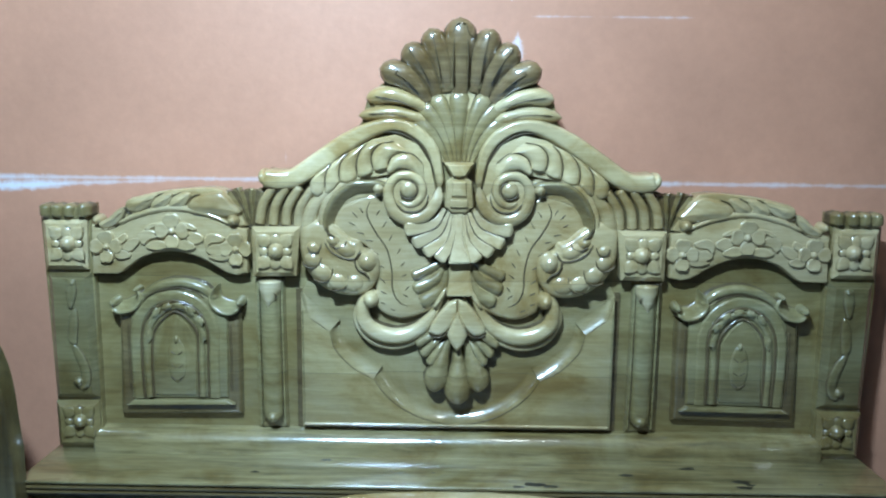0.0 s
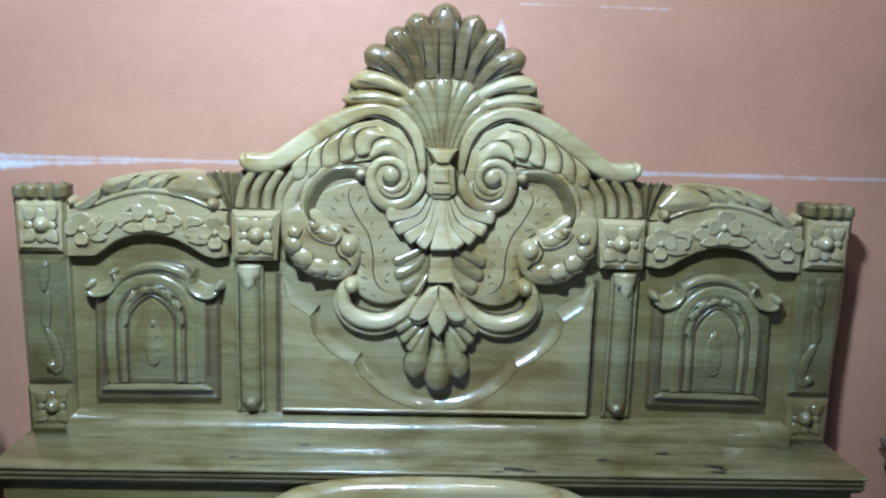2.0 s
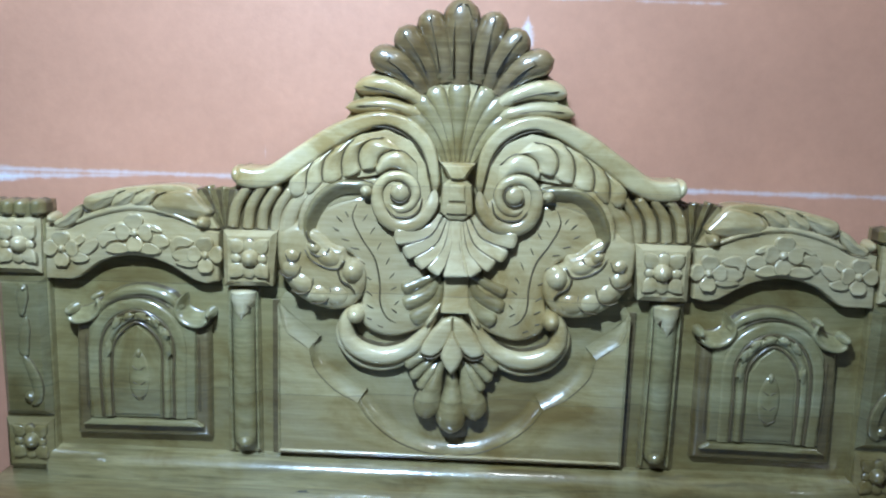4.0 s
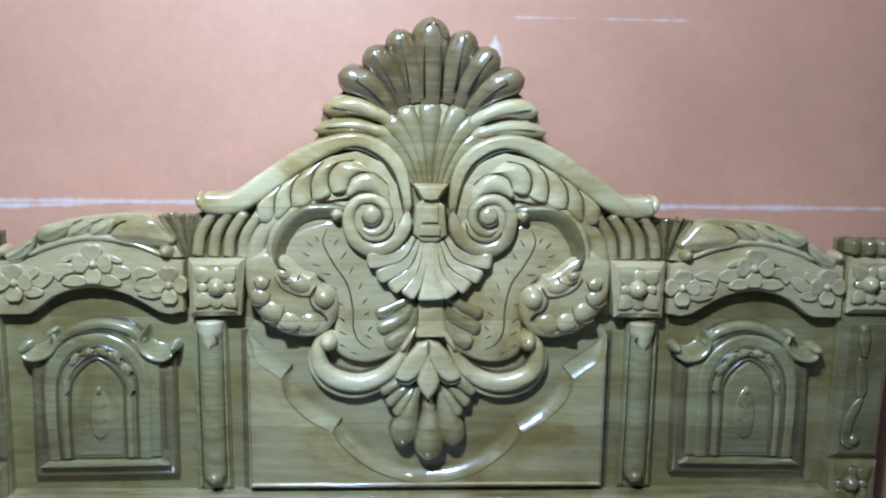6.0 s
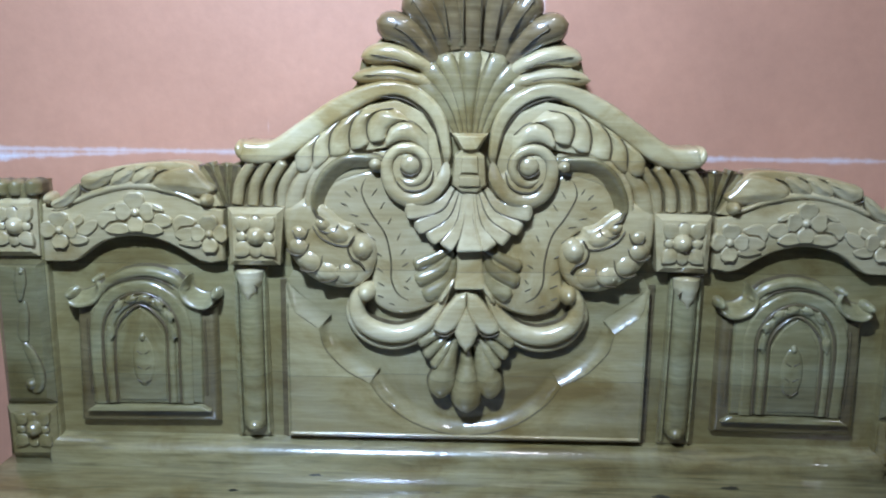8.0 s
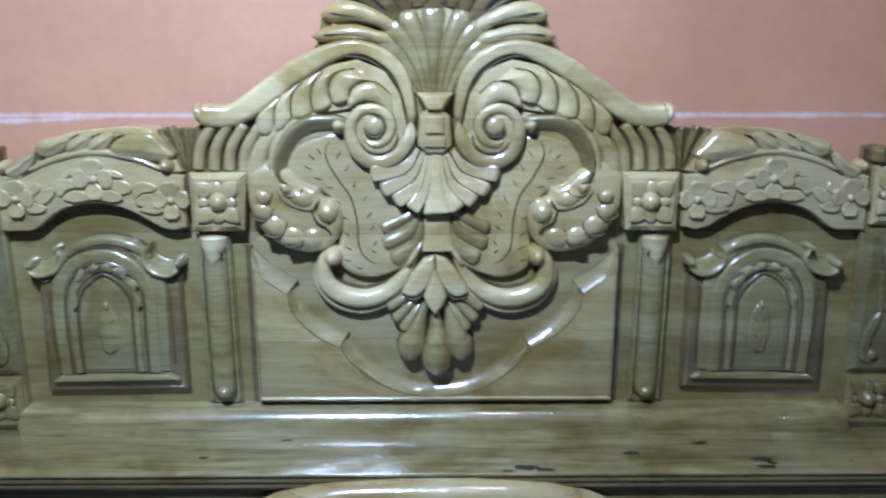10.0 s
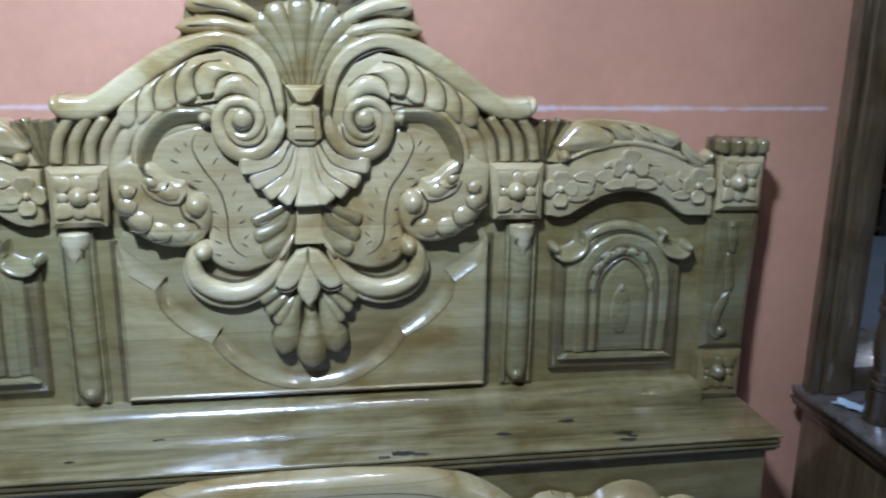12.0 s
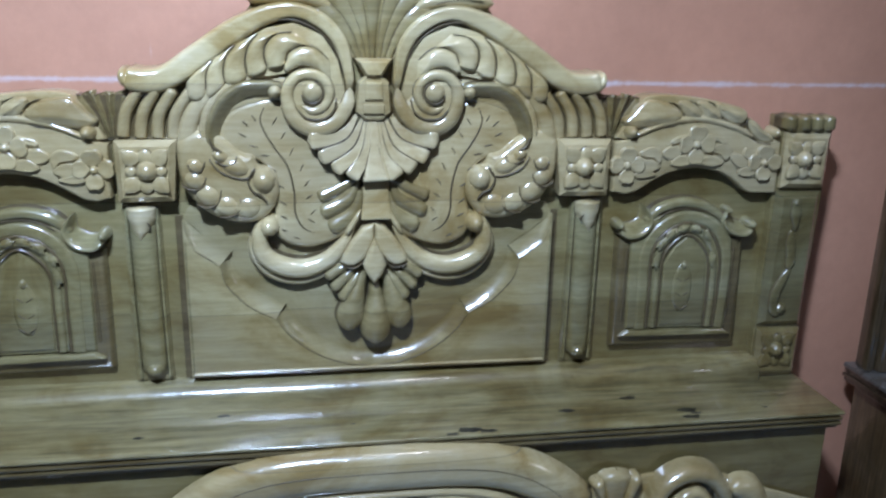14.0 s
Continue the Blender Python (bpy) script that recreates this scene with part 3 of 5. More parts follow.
# arm that frames the feather
arm = lobe("arm", HH, [(-0.1608, 1.3486), (-0.1982, 1.3496), (-0.2378, 1.3461), (-0.2690, 1.3248), (-0.2895, 1.2924), (-0.2967, 1.2632), (-0.2884, 1.2430)], (0.014, 0.0185, 0.0200, 0.0200, 0.018, 0.014, 0.007), (0.040, 0.046, 0.048, 0.048, 0.046, 0.044, 0.040), 0.014, CARVED, label="bent arm round the feather", start=0.08, end=0.12, n=48, m=17, form="dish")
both("knob", boss_mesh((-0.1835, 1.3495), 0.017, 0.0175, 0.052, 0.004), WOOD, arm)
band = lobe("outer_band", HH, [(-0.2638, 1.3615), (-0.3060, 1.3369), (-0.3331, 1.3035), (-0.3440, 1.2654), (-0.3441, 1.2248)], (0.008, 0.013, 0.0165, 0.0175, 0.017), 0.034, -0.002, label="curved outer bands", start=0.1, end=0.0, n=34, power=4)
lobe("inner_band", band, [(-0.2112, 1.3650), (-0.2551, 1.3615), (-0.2885, 1.3370), (-0.3078, 1.3058), (-0.3143, 1.2655), (-0.3084, 1.2362)], (0.004, 0.007, 0.009, 0.009, 0.009, 0.008), 0.037, -0.002, start=0.1, end=0.05, n=34, power=4)
cut(band, [(-0.2553, 1.3526), (-0.2797, 1.3348), (-0.3044, 1.3114), (-0.3173, 1.2789), (-0.3228, 1.2339)], 0.0026, 0.0365, 0.02, n=34)

# acanthus cluster at the side
acanthus = both("acanthus", pad_mesh([(-0.3629, 1.2609), (-0.3662, 1.2225), (-0.3618, 1.1839), (-0.3418, 1.1450), (-0.3047, 1.1138), (-0.2580, 1.0986), (-0.2152, 1.1043), (-0.1878, 1.1332), (-0.1806, 1.1678), (-0.1892, 1.1999), (-0.2180, 1.2113), (-0.2266, 1.2294), (-0.2487, 1.2362), (-0.2791, 1.2610), (-0.3206, 1.2789)], 0.038, 0.004, -0.004, 0.020, smooth=60, steps=6), WOOD, HH, "cluster of overlapping rounded acanthus leaves", 60)
for centre, rx, rz, top, turn in (
    ((-0.3335, 1.2115), 0.0185, 0.0160, 0.0445, -20), ((-0.3340, 1.1835), 0.0220, 0.0195, 0.0450, -30), ((-0.3120, 1.1555), 0.0260, 0.0225, 0.0450, -38),
    ((-0.2785, 1.1345), 0.0270, 0.0225, 0.0450, -15), ((-0.2420, 1.1310), 0.0285, 0.0235, 0.0450, 10), ((-0.2890, 1.2295), 0.0180, 0.0135, 0.0475, -35), ((-0.2620, 1.2080), 0.0290, 0.0195, 0.0470, -22),
):
    both("leaf", boss_mesh(centre, rx, rz, top + 0.0010, 0.032, radians(turn), n=26, m=10, flat=1.15), WOOD, acanthus, "", 60)
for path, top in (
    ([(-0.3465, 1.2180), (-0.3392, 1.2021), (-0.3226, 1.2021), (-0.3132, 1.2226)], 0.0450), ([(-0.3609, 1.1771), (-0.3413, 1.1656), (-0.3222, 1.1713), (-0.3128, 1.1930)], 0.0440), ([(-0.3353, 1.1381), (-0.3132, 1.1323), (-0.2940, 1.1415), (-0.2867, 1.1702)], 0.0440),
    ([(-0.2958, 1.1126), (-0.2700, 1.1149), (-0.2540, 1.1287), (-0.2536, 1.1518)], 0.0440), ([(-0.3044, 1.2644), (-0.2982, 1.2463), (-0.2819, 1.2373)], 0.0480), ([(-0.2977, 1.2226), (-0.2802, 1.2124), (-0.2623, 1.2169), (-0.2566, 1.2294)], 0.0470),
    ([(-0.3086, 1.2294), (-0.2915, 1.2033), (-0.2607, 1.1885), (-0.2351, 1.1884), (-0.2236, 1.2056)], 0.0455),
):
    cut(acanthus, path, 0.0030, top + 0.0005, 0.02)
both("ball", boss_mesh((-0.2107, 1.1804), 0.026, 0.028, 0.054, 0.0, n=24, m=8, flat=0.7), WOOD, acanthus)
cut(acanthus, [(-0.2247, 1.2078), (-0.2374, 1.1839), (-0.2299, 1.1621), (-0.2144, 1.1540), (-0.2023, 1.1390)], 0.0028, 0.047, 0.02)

# feather panel with cut barbs
feather = both("feather", plate_mesh([(-0.2722, 1.3079), (-0.2335, 1.3289), (-0.1848, 1.3371), (-0.1335, 1.2966), (-0.0857, 1.2480), (-0.0555, 1.1909), (-0.0317, 1.1359), (-0.0389, 1.0827), (-0.1172, 1.0468), (-0.1749, 1.0594), (-0.1931, 1.0939), (-0.1851, 1.1603), (-0.2083, 1.2126), (-0.2574, 1.2316), (-0.2882, 1.2611)], 0.0225, 0.0, 0.012, smooth=60), WOOD, HH, "smooth feather with short cut barbs", 40)
lobe("rib", feather, [(-0.2002, 1.3254), (-0.2106, 1.2931), (-0.1901, 1.2493), (-0.1643, 1.2105), (-0.1527, 1.1608), (-0.1513, 1.1184), (-0.1382, 1.0893), (-0.1120, 1.0737)], (0.0014, 0.0025, 0.0026, 0.0025, 0.0014), 0.0242, 0.018, STAIN_SHADE, "dark carved line", n=34, m=5)
for a, b in (((-0.1797, 1.3012), (-0.1900, 1.2856)), ((-0.1643, 1.2756), (-0.1746, 1.2599)), ((-0.1514, 1.2446), (-0.1592, 1.2289)), ((-0.1333, 1.2135), (-0.1410, 1.1977)), ((-0.1228, 1.1822), (-0.1332, 1.1689)), ((-0.1176, 1.1533), (-0.1305, 1.1452)), ((-0.1122, 1.1243), (-0.1226, 1.1135)), ((-0.1147, 1.0976), (-0.1278, 1.1055)), ((-0.2260, 1.3058), (-0.2183, 1.2930)), ((-0.2440, 1.2953), (-0.2312, 1.2825)), ((-0.2519, 1.2719), (-0.2365, 1.2643)), ((-0.2340, 1.2488), (-0.2160, 1.2451)), ((-0.2134, 1.2308), (-0.1954, 1.2284)), ((-0.1954, 1.2049), (-0.1825, 1.1972)), ((-0.1851, 1.1735), (-0.1695, 1.1658)), ((-0.1800, 1.1419), (-0.1670, 1.1315)), ((-0.1800, 1.1127), (-0.1644, 1.1050)), ((-0.1565, 1.0704), (-0.1434, 1.0652)), ((-0.1801, 1.0861), (-0.1670, 1.0809))):
    dx, dz = 0.10 * (b[0] - a[0]), 0.10 * (b[1] - a[1])
    lobe("barb", feather, [(a[0] - dx, a[1] - dz), (b[0] + dx, b[1] + dz)], (0.0008, 0.0019, 0.0007), 0.0242, 0.018, STAIN_SHADE, n=6, m=5)

# hub between the volutes
hub = add("hub", plate_mesh(mirrored([(0.0023, 1.4105), (-0.0358, 1.4101), (-0.0164, 1.3774), (-0.0290, 1.3670), (-0.0335, 1.3107), (-0.0154, 1.2954), (0.0038, 1.2957)]), 0.034, -0.004, 0.006), WOOD, label="square hub between the volutes", sharp=30)
add("hub_cap", plate_mesh(mirrored([(0.0023, 1.4055), (-0.0294, 1.4051), (-0.0139, 1.3799), (0.0027, 1.3776)]), 0.044, 0.01, 0.004), parent=hub, sharp=30)
add("hub_face", plate_mesh(mirrored([(0.0029, 1.3674), (-0.0150, 1.3672), (-0.0171, 1.3340), (0.0033, 1.3342)]), 0.040, 0.01, 0.003), parent=hub, sharp=30)
add("hub_foot", plate_mesh(mirrored([(0.0034, 1.3265), (-0.0196, 1.3262), (-0.0207, 1.3083), (0.0037, 1.3073)]), 0.040, 0.01, 0.003), parent=hub, sharp=30)

# pale shell under the hub
shell = add("shell", plate_mesh(mirrored([(0.0025, 1.3034), (-0.0257, 1.3030), (-0.1180, 1.2658), (-0.1127, 1.2334), (-0.0725, 1.2038), (-0.0335, 1.1860), (0.0041, 1.1812)]), 0.024, -0.004, 0.004), TONED, label="pale scallop shell of nine flutes", sharp=30)
SS = (shell, shell)
shell_paths = (
    [(-0.0090, 1.2977), (-0.0188, 1.2296), (-0.0468, 1.1838)],
    [(-0.0145, 1.2977), (-0.0334, 1.2376), (-0.0794, 1.1999)],
    [(-0.0201, 1.2999), (-0.0469, 1.2524), (-0.1063, 1.2227)],
    [(-0.0324, 1.3044), (-0.0614, 1.2671), (-0.1262, 1.2568)],
)
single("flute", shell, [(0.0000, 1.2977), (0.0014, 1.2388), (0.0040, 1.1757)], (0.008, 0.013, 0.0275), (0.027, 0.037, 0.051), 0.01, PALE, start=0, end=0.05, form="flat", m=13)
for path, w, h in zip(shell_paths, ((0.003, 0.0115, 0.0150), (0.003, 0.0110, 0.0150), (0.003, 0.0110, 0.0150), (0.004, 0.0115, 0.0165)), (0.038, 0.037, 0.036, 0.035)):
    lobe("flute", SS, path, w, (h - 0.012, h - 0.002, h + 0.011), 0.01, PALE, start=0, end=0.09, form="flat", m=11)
for a, b in zip(shell_paths, shell_paths[1:]):
    cut(SS, between(a, b), 0.0025, (0.026, 0.037, 0.0475), 0.015)
cut(SS, [(-0.0056, 1.2954), (-0.0098, 1.2365), (-0.0243, 1.1792)], 0.0020, (0.027, 0.038, 0.0510), 0.015)

# small dark fan, collar and tulip below the shell
collar = single("collar", head, [(0.0039, 1.1996), (0.0046, 1.1470), (0.0052, 1.0993)], (0.024, 0.025, 0.031), (0.026, 0.031, 0.037), 0.0, label="flaring collar with small flutes at its sides", start=0, end=0.02, form="flat", m=13)
KK = (collar, collar)
for path, w in (
    ([(-0.0254, 1.1884), (-0.0660, 1.1654), (-0.1089, 1.1458)], (0.009, 0.0145, 0.0165)),
    ([(-0.0299, 1.1769), (-0.0525, 1.1399), (-0.1057, 1.1145)], (0.009, 0.0160, 0.0190)),
    ([(-0.0242, 1.1677), (-0.0389, 1.1166), (-0.0888, 1.0817)], (0.009, 0.0170, 0.0205)),
):
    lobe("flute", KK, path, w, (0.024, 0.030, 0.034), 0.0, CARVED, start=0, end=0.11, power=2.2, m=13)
lobe("flute", KK, [(-0.0253, 1.1236), (-0.0366, 1.1026), (-0.0570, 1.0699)], (0.004, 0.007, 0.005), (0.030, 0.038, 0.040), 0.0, start=0.1, end=0.2)
tulip = add("tulip", plate_mesh(mirrored([(0.0040, 1.0966), (-0.0195, 1.0963), (-0.0439, 1.0558), (-0.0541, 1.0221), (-0.0251, 1.0131), (-0.0070, 1.0322), (0.0044, 1.0619)]), 0.022, -0.004, 0.008), label="tulip of drooping petals and fingers", sharp=40)
TT = (tulip, tulip)
both("petal", plate_mesh([(-0.0001, 1.0955), (-0.0206, 1.0886), (-0.0433, 1.0628), (-0.0620, 1.0330), (-0.0660, 1.0165), (-0.0540, 1.0085), (-0.0390, 1.0075), (-0.0250, 1.0170), (-0.0120, 1.0350), (0.0000, 1.0600)], 0.040, -0.002, 0.010, steps=4), WOOD, TT, "", 40)
cut(TT, [(-0.0680, 1.0150), (-0.0550, 1.0065), (-0.0385, 1.0055), (-0.0235, 1.0155), (-0.0100, 1.0345), (0.0000, 1.0610)], 0.0024, 0.0385)
add("petal", plate_mesh(mirrored([(0.0012, 1.0650), (-0.0159, 1.0320), (-0.0238, 1.0107), (-0.0157, 0.9892), (0.0017, 0.9687)]), 0.050, -0.002, 0.012, steps=4), WOOD, tulip, "", 40)
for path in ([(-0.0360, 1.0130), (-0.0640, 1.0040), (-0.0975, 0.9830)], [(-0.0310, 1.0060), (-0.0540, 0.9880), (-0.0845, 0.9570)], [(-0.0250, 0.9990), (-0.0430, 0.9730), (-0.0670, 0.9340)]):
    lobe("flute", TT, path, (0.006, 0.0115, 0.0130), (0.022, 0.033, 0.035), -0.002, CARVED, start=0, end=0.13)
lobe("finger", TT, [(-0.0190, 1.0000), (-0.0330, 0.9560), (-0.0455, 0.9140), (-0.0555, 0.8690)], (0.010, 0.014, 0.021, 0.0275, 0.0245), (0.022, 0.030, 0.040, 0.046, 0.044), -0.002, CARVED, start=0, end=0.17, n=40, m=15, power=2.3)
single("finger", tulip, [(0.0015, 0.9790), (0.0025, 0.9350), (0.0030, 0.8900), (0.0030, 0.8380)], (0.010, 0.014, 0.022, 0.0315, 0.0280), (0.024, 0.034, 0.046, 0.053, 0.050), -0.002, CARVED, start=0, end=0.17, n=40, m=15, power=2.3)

# moustache scrolls
mous = lobe("lower_scroll", HH, [(-0.2061, 1.1071), (-0.2220, 1.0735), (-0.2143, 1.0333), (-0.1762, 1.0082), (-0.1276, 1.0049), (-0.0778, 1.0312), (-0.0338, 1.0934)], (0.010, 0.015, 0.018, 0.020, 0.019, 0.016, 0.004), (0.034, 0.038, 0.040, 0.040, 0.038, 0.034, 0.026), -0.002, power=3.6, label="crescent scroll with a ball end", start=0.06, end=0.05, n=48, m=11)
lobe("rim", mous, [(-0.2324, 1.0800), (-0.2327, 1.0371), (-0.2013, 0.9943), (-0.1433, 0.9802), (-0.0842, 1.0041), (-0.0387, 1.0613)], (0.008, 0.010, 0.010, 0.010, 0.009, 0.004), 0.024, -0.002, start=0.1, end=0.1, n=40)
both("ball", boss_mesh((-0.2036, 1.0898), 0.022, 0.024, 0.052, 0.0), WOOD, mous)

# framed panel with the scalloped sunk field under the carving
rim_outer = [*spline([(-0.3630, 1.1070), (-0.3545, 1.0700), (-0.3450, 1.0480)], 7), *spline([(-0.3440, 1.0470), (-0.3210, 1.0305), (-0.2985, 1.0150)], 5), *spline([(-0.2960, 1.0080), (-0.2890, 0.9785), (-0.2720, 0.9545), (-0.2403, 0.9250), (-0.1950, 0.9015)], 14), *spline([(-0.1940, 0.9000), (-0.1670, 0.8620), (-0.1173, 0.8230), (-0.0580, 0.7990), (0.0, 0.7925)], 16)]
rim_inner = [*spline([(-0.3630, 1.1070), (-0.3412, 1.0870), (-0.3250, 1.0745)], 7), *spline([(-0.3204, 1.0706), (-0.2965, 1.0546), (-0.2755, 1.0402)], 5), *spline([(-0.2755, 1.0392), (-0.2735, 1.0121), (-0.2580, 0.9822), (-0.2240, 0.9532), (-0.1765, 0.9290)], 14), *spline([(-0.1758, 0.9275), (-0.1470, 0.8848), (-0.0987, 0.8494), (-0.0500, 0.8290), (0.0, 0.8220)], 16)]
PANEL_TOP, SUNK = 0.0250, 0.0015
panel = add("centre_panel", plate_mesh(mirrored([*[tuple(p) for p in reversed(rim_outer)], (-0.3635, 0.7830)]), PANEL_TOP, -0.004, 0.0015, steps=2), PANEL, label="plain framed panel round the sunk field", sharp=30)
add("sunk_field", plate_mesh(mirrored([(0.0, 1.16), (-0.35, 1.1318), (-0.3630, 1.1070), *[tuple(p) for p in rim_inner[7:]]]), SUNK, -0.003, 0.0008, steps=1), PANEL, panel, "sunk field with a scalloped edge", 25)


def cove_mesh(outer, inner, high, lows, m=8):
    """A hollow moulding between two lines, from the higher one down to the lower one, which may itself rise and break off."""
    verts, faces = [], []
    for a, b, low in zip(outer, inner, lows):
        for j in range(m + 1):
            u = j / m
            drop = math.sin(u * math.pi / 2) ** 0.8
            verts.append((a[0] + (b[0] - a[0]) * u, FACE - high + (high - low) * drop, a[1] + (b[1] - a[1]) * u))
    for i in range(len(outer) - 1):
        faces += [(i * (m + 1) + j, i * (m + 1) + j + 1, (i + 1) * (m + 1) + j + 1, (i + 1) * (m + 1) + j) for j in range(m)]
    return verts, faces


CA = (panel, panel)
rim_foot = [0.0130] * 12 + [SUNK + 0.0006 + 0.0095 * (k / 13) ** 2 for k in range(14)] + [SUNK + 0.0006] * 16
both("cove", cove_mesh(rim_outer, rim_inner, PANEL_TOP + 0.0010, rim_foot), PANEL, CA, "hollow moulding round the sunk field", 24)
for line in (rim_outer[12:26], rim_outer[26:], rim_outer[7:12]):
    cut(CA, [tuple(p) for p in line], 0.0015, PANEL_TOP + 0.0012, 0.010, n=30)
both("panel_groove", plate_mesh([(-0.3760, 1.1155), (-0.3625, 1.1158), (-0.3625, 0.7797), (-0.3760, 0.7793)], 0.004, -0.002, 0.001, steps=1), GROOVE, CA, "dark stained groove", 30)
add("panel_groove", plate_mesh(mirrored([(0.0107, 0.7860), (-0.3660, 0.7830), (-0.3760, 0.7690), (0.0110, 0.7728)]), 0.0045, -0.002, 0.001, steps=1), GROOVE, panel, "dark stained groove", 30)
lobe("panel_bead", CA, [(-0.3605, 1.0900), (-0.3600, 0.95), (-0.3590, 0.7880)], 0.0022, 0.0275, 0.014, UPRIGHT, start=0.02, end=0.0, n=10, m=7)
single("panel_bead", panel, [(-0.3590, 0.7880), (0.0, 0.7890), (0.3590, 0.7880)], 0.0034, 0.0310, 0.014, WOOD, start=0.0, end=0.0, n=16, m=7)

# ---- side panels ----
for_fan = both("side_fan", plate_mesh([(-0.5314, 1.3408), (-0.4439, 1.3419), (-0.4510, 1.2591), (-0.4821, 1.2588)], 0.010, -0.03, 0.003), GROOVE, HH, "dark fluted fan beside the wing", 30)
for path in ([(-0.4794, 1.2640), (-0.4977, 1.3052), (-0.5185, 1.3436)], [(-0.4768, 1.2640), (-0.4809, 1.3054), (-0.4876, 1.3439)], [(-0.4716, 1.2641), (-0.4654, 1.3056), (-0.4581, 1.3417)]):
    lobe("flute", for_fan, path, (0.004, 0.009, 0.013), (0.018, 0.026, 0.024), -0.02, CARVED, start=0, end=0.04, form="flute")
# Brown ground puts shade into the gaps between the ribs.
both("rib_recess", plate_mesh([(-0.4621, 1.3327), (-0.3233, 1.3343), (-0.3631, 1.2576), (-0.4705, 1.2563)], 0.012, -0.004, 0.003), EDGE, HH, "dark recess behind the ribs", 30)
for path in ([(-0.4206, 1.3524), (-0.4485, 1.3109), (-0.4587, 1.2616)], [(-0.3923, 1.3527), (-0.4189, 1.3087), (-0.4277, 1.2594)], [(-0.3615, 1.3530), (-0.3906, 1.3065), (-0.3980, 1.2598)], [(-0.3321, 1.3508), (-0.3623, 1.3042), (-0.3696, 1.2575)], [(-0.3053, 1.3409), (-0.3340, 1.3046), (-0.3462, 1.2630)]):
    lobe("rib", for_fan, path, (0.010, 0.0112, 0.0112), (0.034, 0.030, 0.026), -0.002, start=0.05, end=0.03, form="dome", power=4)

# frieze with its flowers
frieze = both("frieze", plate_mesh([(-0.8433, 1.2518), *spline([(-0.7846, 1.2551), (-0.7379, 1.2791), (-0.6595, 1.2955), (-0.5797, 1.2836), (-0.5184, 1.2583)], 16), (-0.4823, 1.2536), (-0.4850, 1.1512), (-0.5112, 1.1455), *spline([(-0.5346, 1.1505), (-0.5987, 1.1867), (-0.6634, 1.1990), (-0.7267, 1.1850), (-0.7755, 1.1501)], 18), (-0.7889, 1.1446), (-0.8467, 1.1438)], 0.030, -0.004, 0.006), WOOD, HH, "arched frieze carved with three flowers", 30)
both("cove", ribbon_mesh([(-0.7843, 1.2603), (-0.7378, 1.2817), (-0.6593, 1.2994), (-0.5796, 1.2874), (-0.5157, 1.2610)], (0.006, 0.009, 0.010, 0.009, 0.006), 0.036, 0.01, start=0.1, end=0.1, n=30, power=2), WOOD, frieze)
crest = both("crest", plate_mesh([*spline([(-0.8428, 1.2596), (-0.7961, 1.2576), (-0.7717, 1.2787), (-0.7596, 1.3125)], 10), *spline([(-0.7462, 1.3229), (-0.6706, 1.3392), (-0.5647, 1.3469), (-0.5241, 1.3281), (-0.4846, 1.2613)], 18), *spline([(-0.5185, 1.2557), (-0.5798, 1.2810), (-0.6596, 1.2930), (-0.7380, 1.2765), (-0.7861, 1.2499)], 14), (-0.8436, 1.2466)], 0.025, -0.036, 0.005), WOOD, HH, "curling leaf crest along the top", 30)
for outline, top in (
    ([(-0.6223, 1.3026), (-0.6083, 1.3225), (-0.5754, 1.3337), (-0.5408, 1.3349), (-0.5160, 1.3096), (-0.4994, 1.2919), (-0.5239, 1.2796), (-0.5628, 1.2828), (-0.6016, 1.2872)], 0.037),
    ([(-0.6654, 1.3025), (-0.6567, 1.3224), (-0.6313, 1.3356), (-0.6122, 1.3313), (-0.6242, 1.3070), (-0.6410, 1.2959), (-0.6583, 1.2959)], 0.035),
    ([(-0.7073, 1.3023), (-0.6976, 1.3200), (-0.6722, 1.3333), (-0.6530, 1.3312), (-0.6652, 1.3069), (-0.6809, 1.2947), (-0.6992, 1.2946)], 0.035),
    ([(-0.7652, 1.3022), (-0.7577, 1.3176), (-0.7218, 1.3276), (-0.6917, 1.3299), (-0.7061, 1.3046), (-0.7351, 1.2879), (-0.7574, 1.2901)], 0.035),
    ([(-0.8290, 1.2622), (-0.8067, 1.2745), (-0.7839, 1.2944), (-0.7653, 1.3000), (-0.7713, 1.2757), (-0.7931, 1.2545), (-0.8193, 1.2489)], 0.034),
):
    both("leaf", pad_mesh(outline, top, 0.005, 0.0, 0.010, smooth=30, steps=5), WOOD, crest, "", 60)
for path in ([(-0.5884, 1.3336), (-0.6104, 1.3247), (-0.6244, 1.3037), (-0.6038, 1.2849), (-0.5651, 1.2806), (-0.5328, 1.2751)], [(-0.6311, 1.3378), (-0.6577, 1.3234), (-0.6676, 1.3025), (-0.6584, 1.2937), (-0.6400, 1.2948), (-0.6244, 1.3048)], [(-0.6720, 1.3355), (-0.6986, 1.3211), (-0.7084, 1.3023), (-0.6993, 1.2924), (-0.6799, 1.2936), (-0.6664, 1.3036)], [(-0.7662, 1.3022), (-0.7576, 1.2879), (-0.7352, 1.2857), (-0.7074, 1.3012)], [(-0.8280, 1.2467), (-0.7911, 1.2523), (-0.7681, 1.2757), (-0.7621, 1.3000)]):
    cut(crest, path, 0.0020, 0.0315, 0.01, n=26)
both("curl", boss_mesh((-0.5180, 1.2726), 0.017, 0.016, 0.050, 0.004), WOOD, crest)
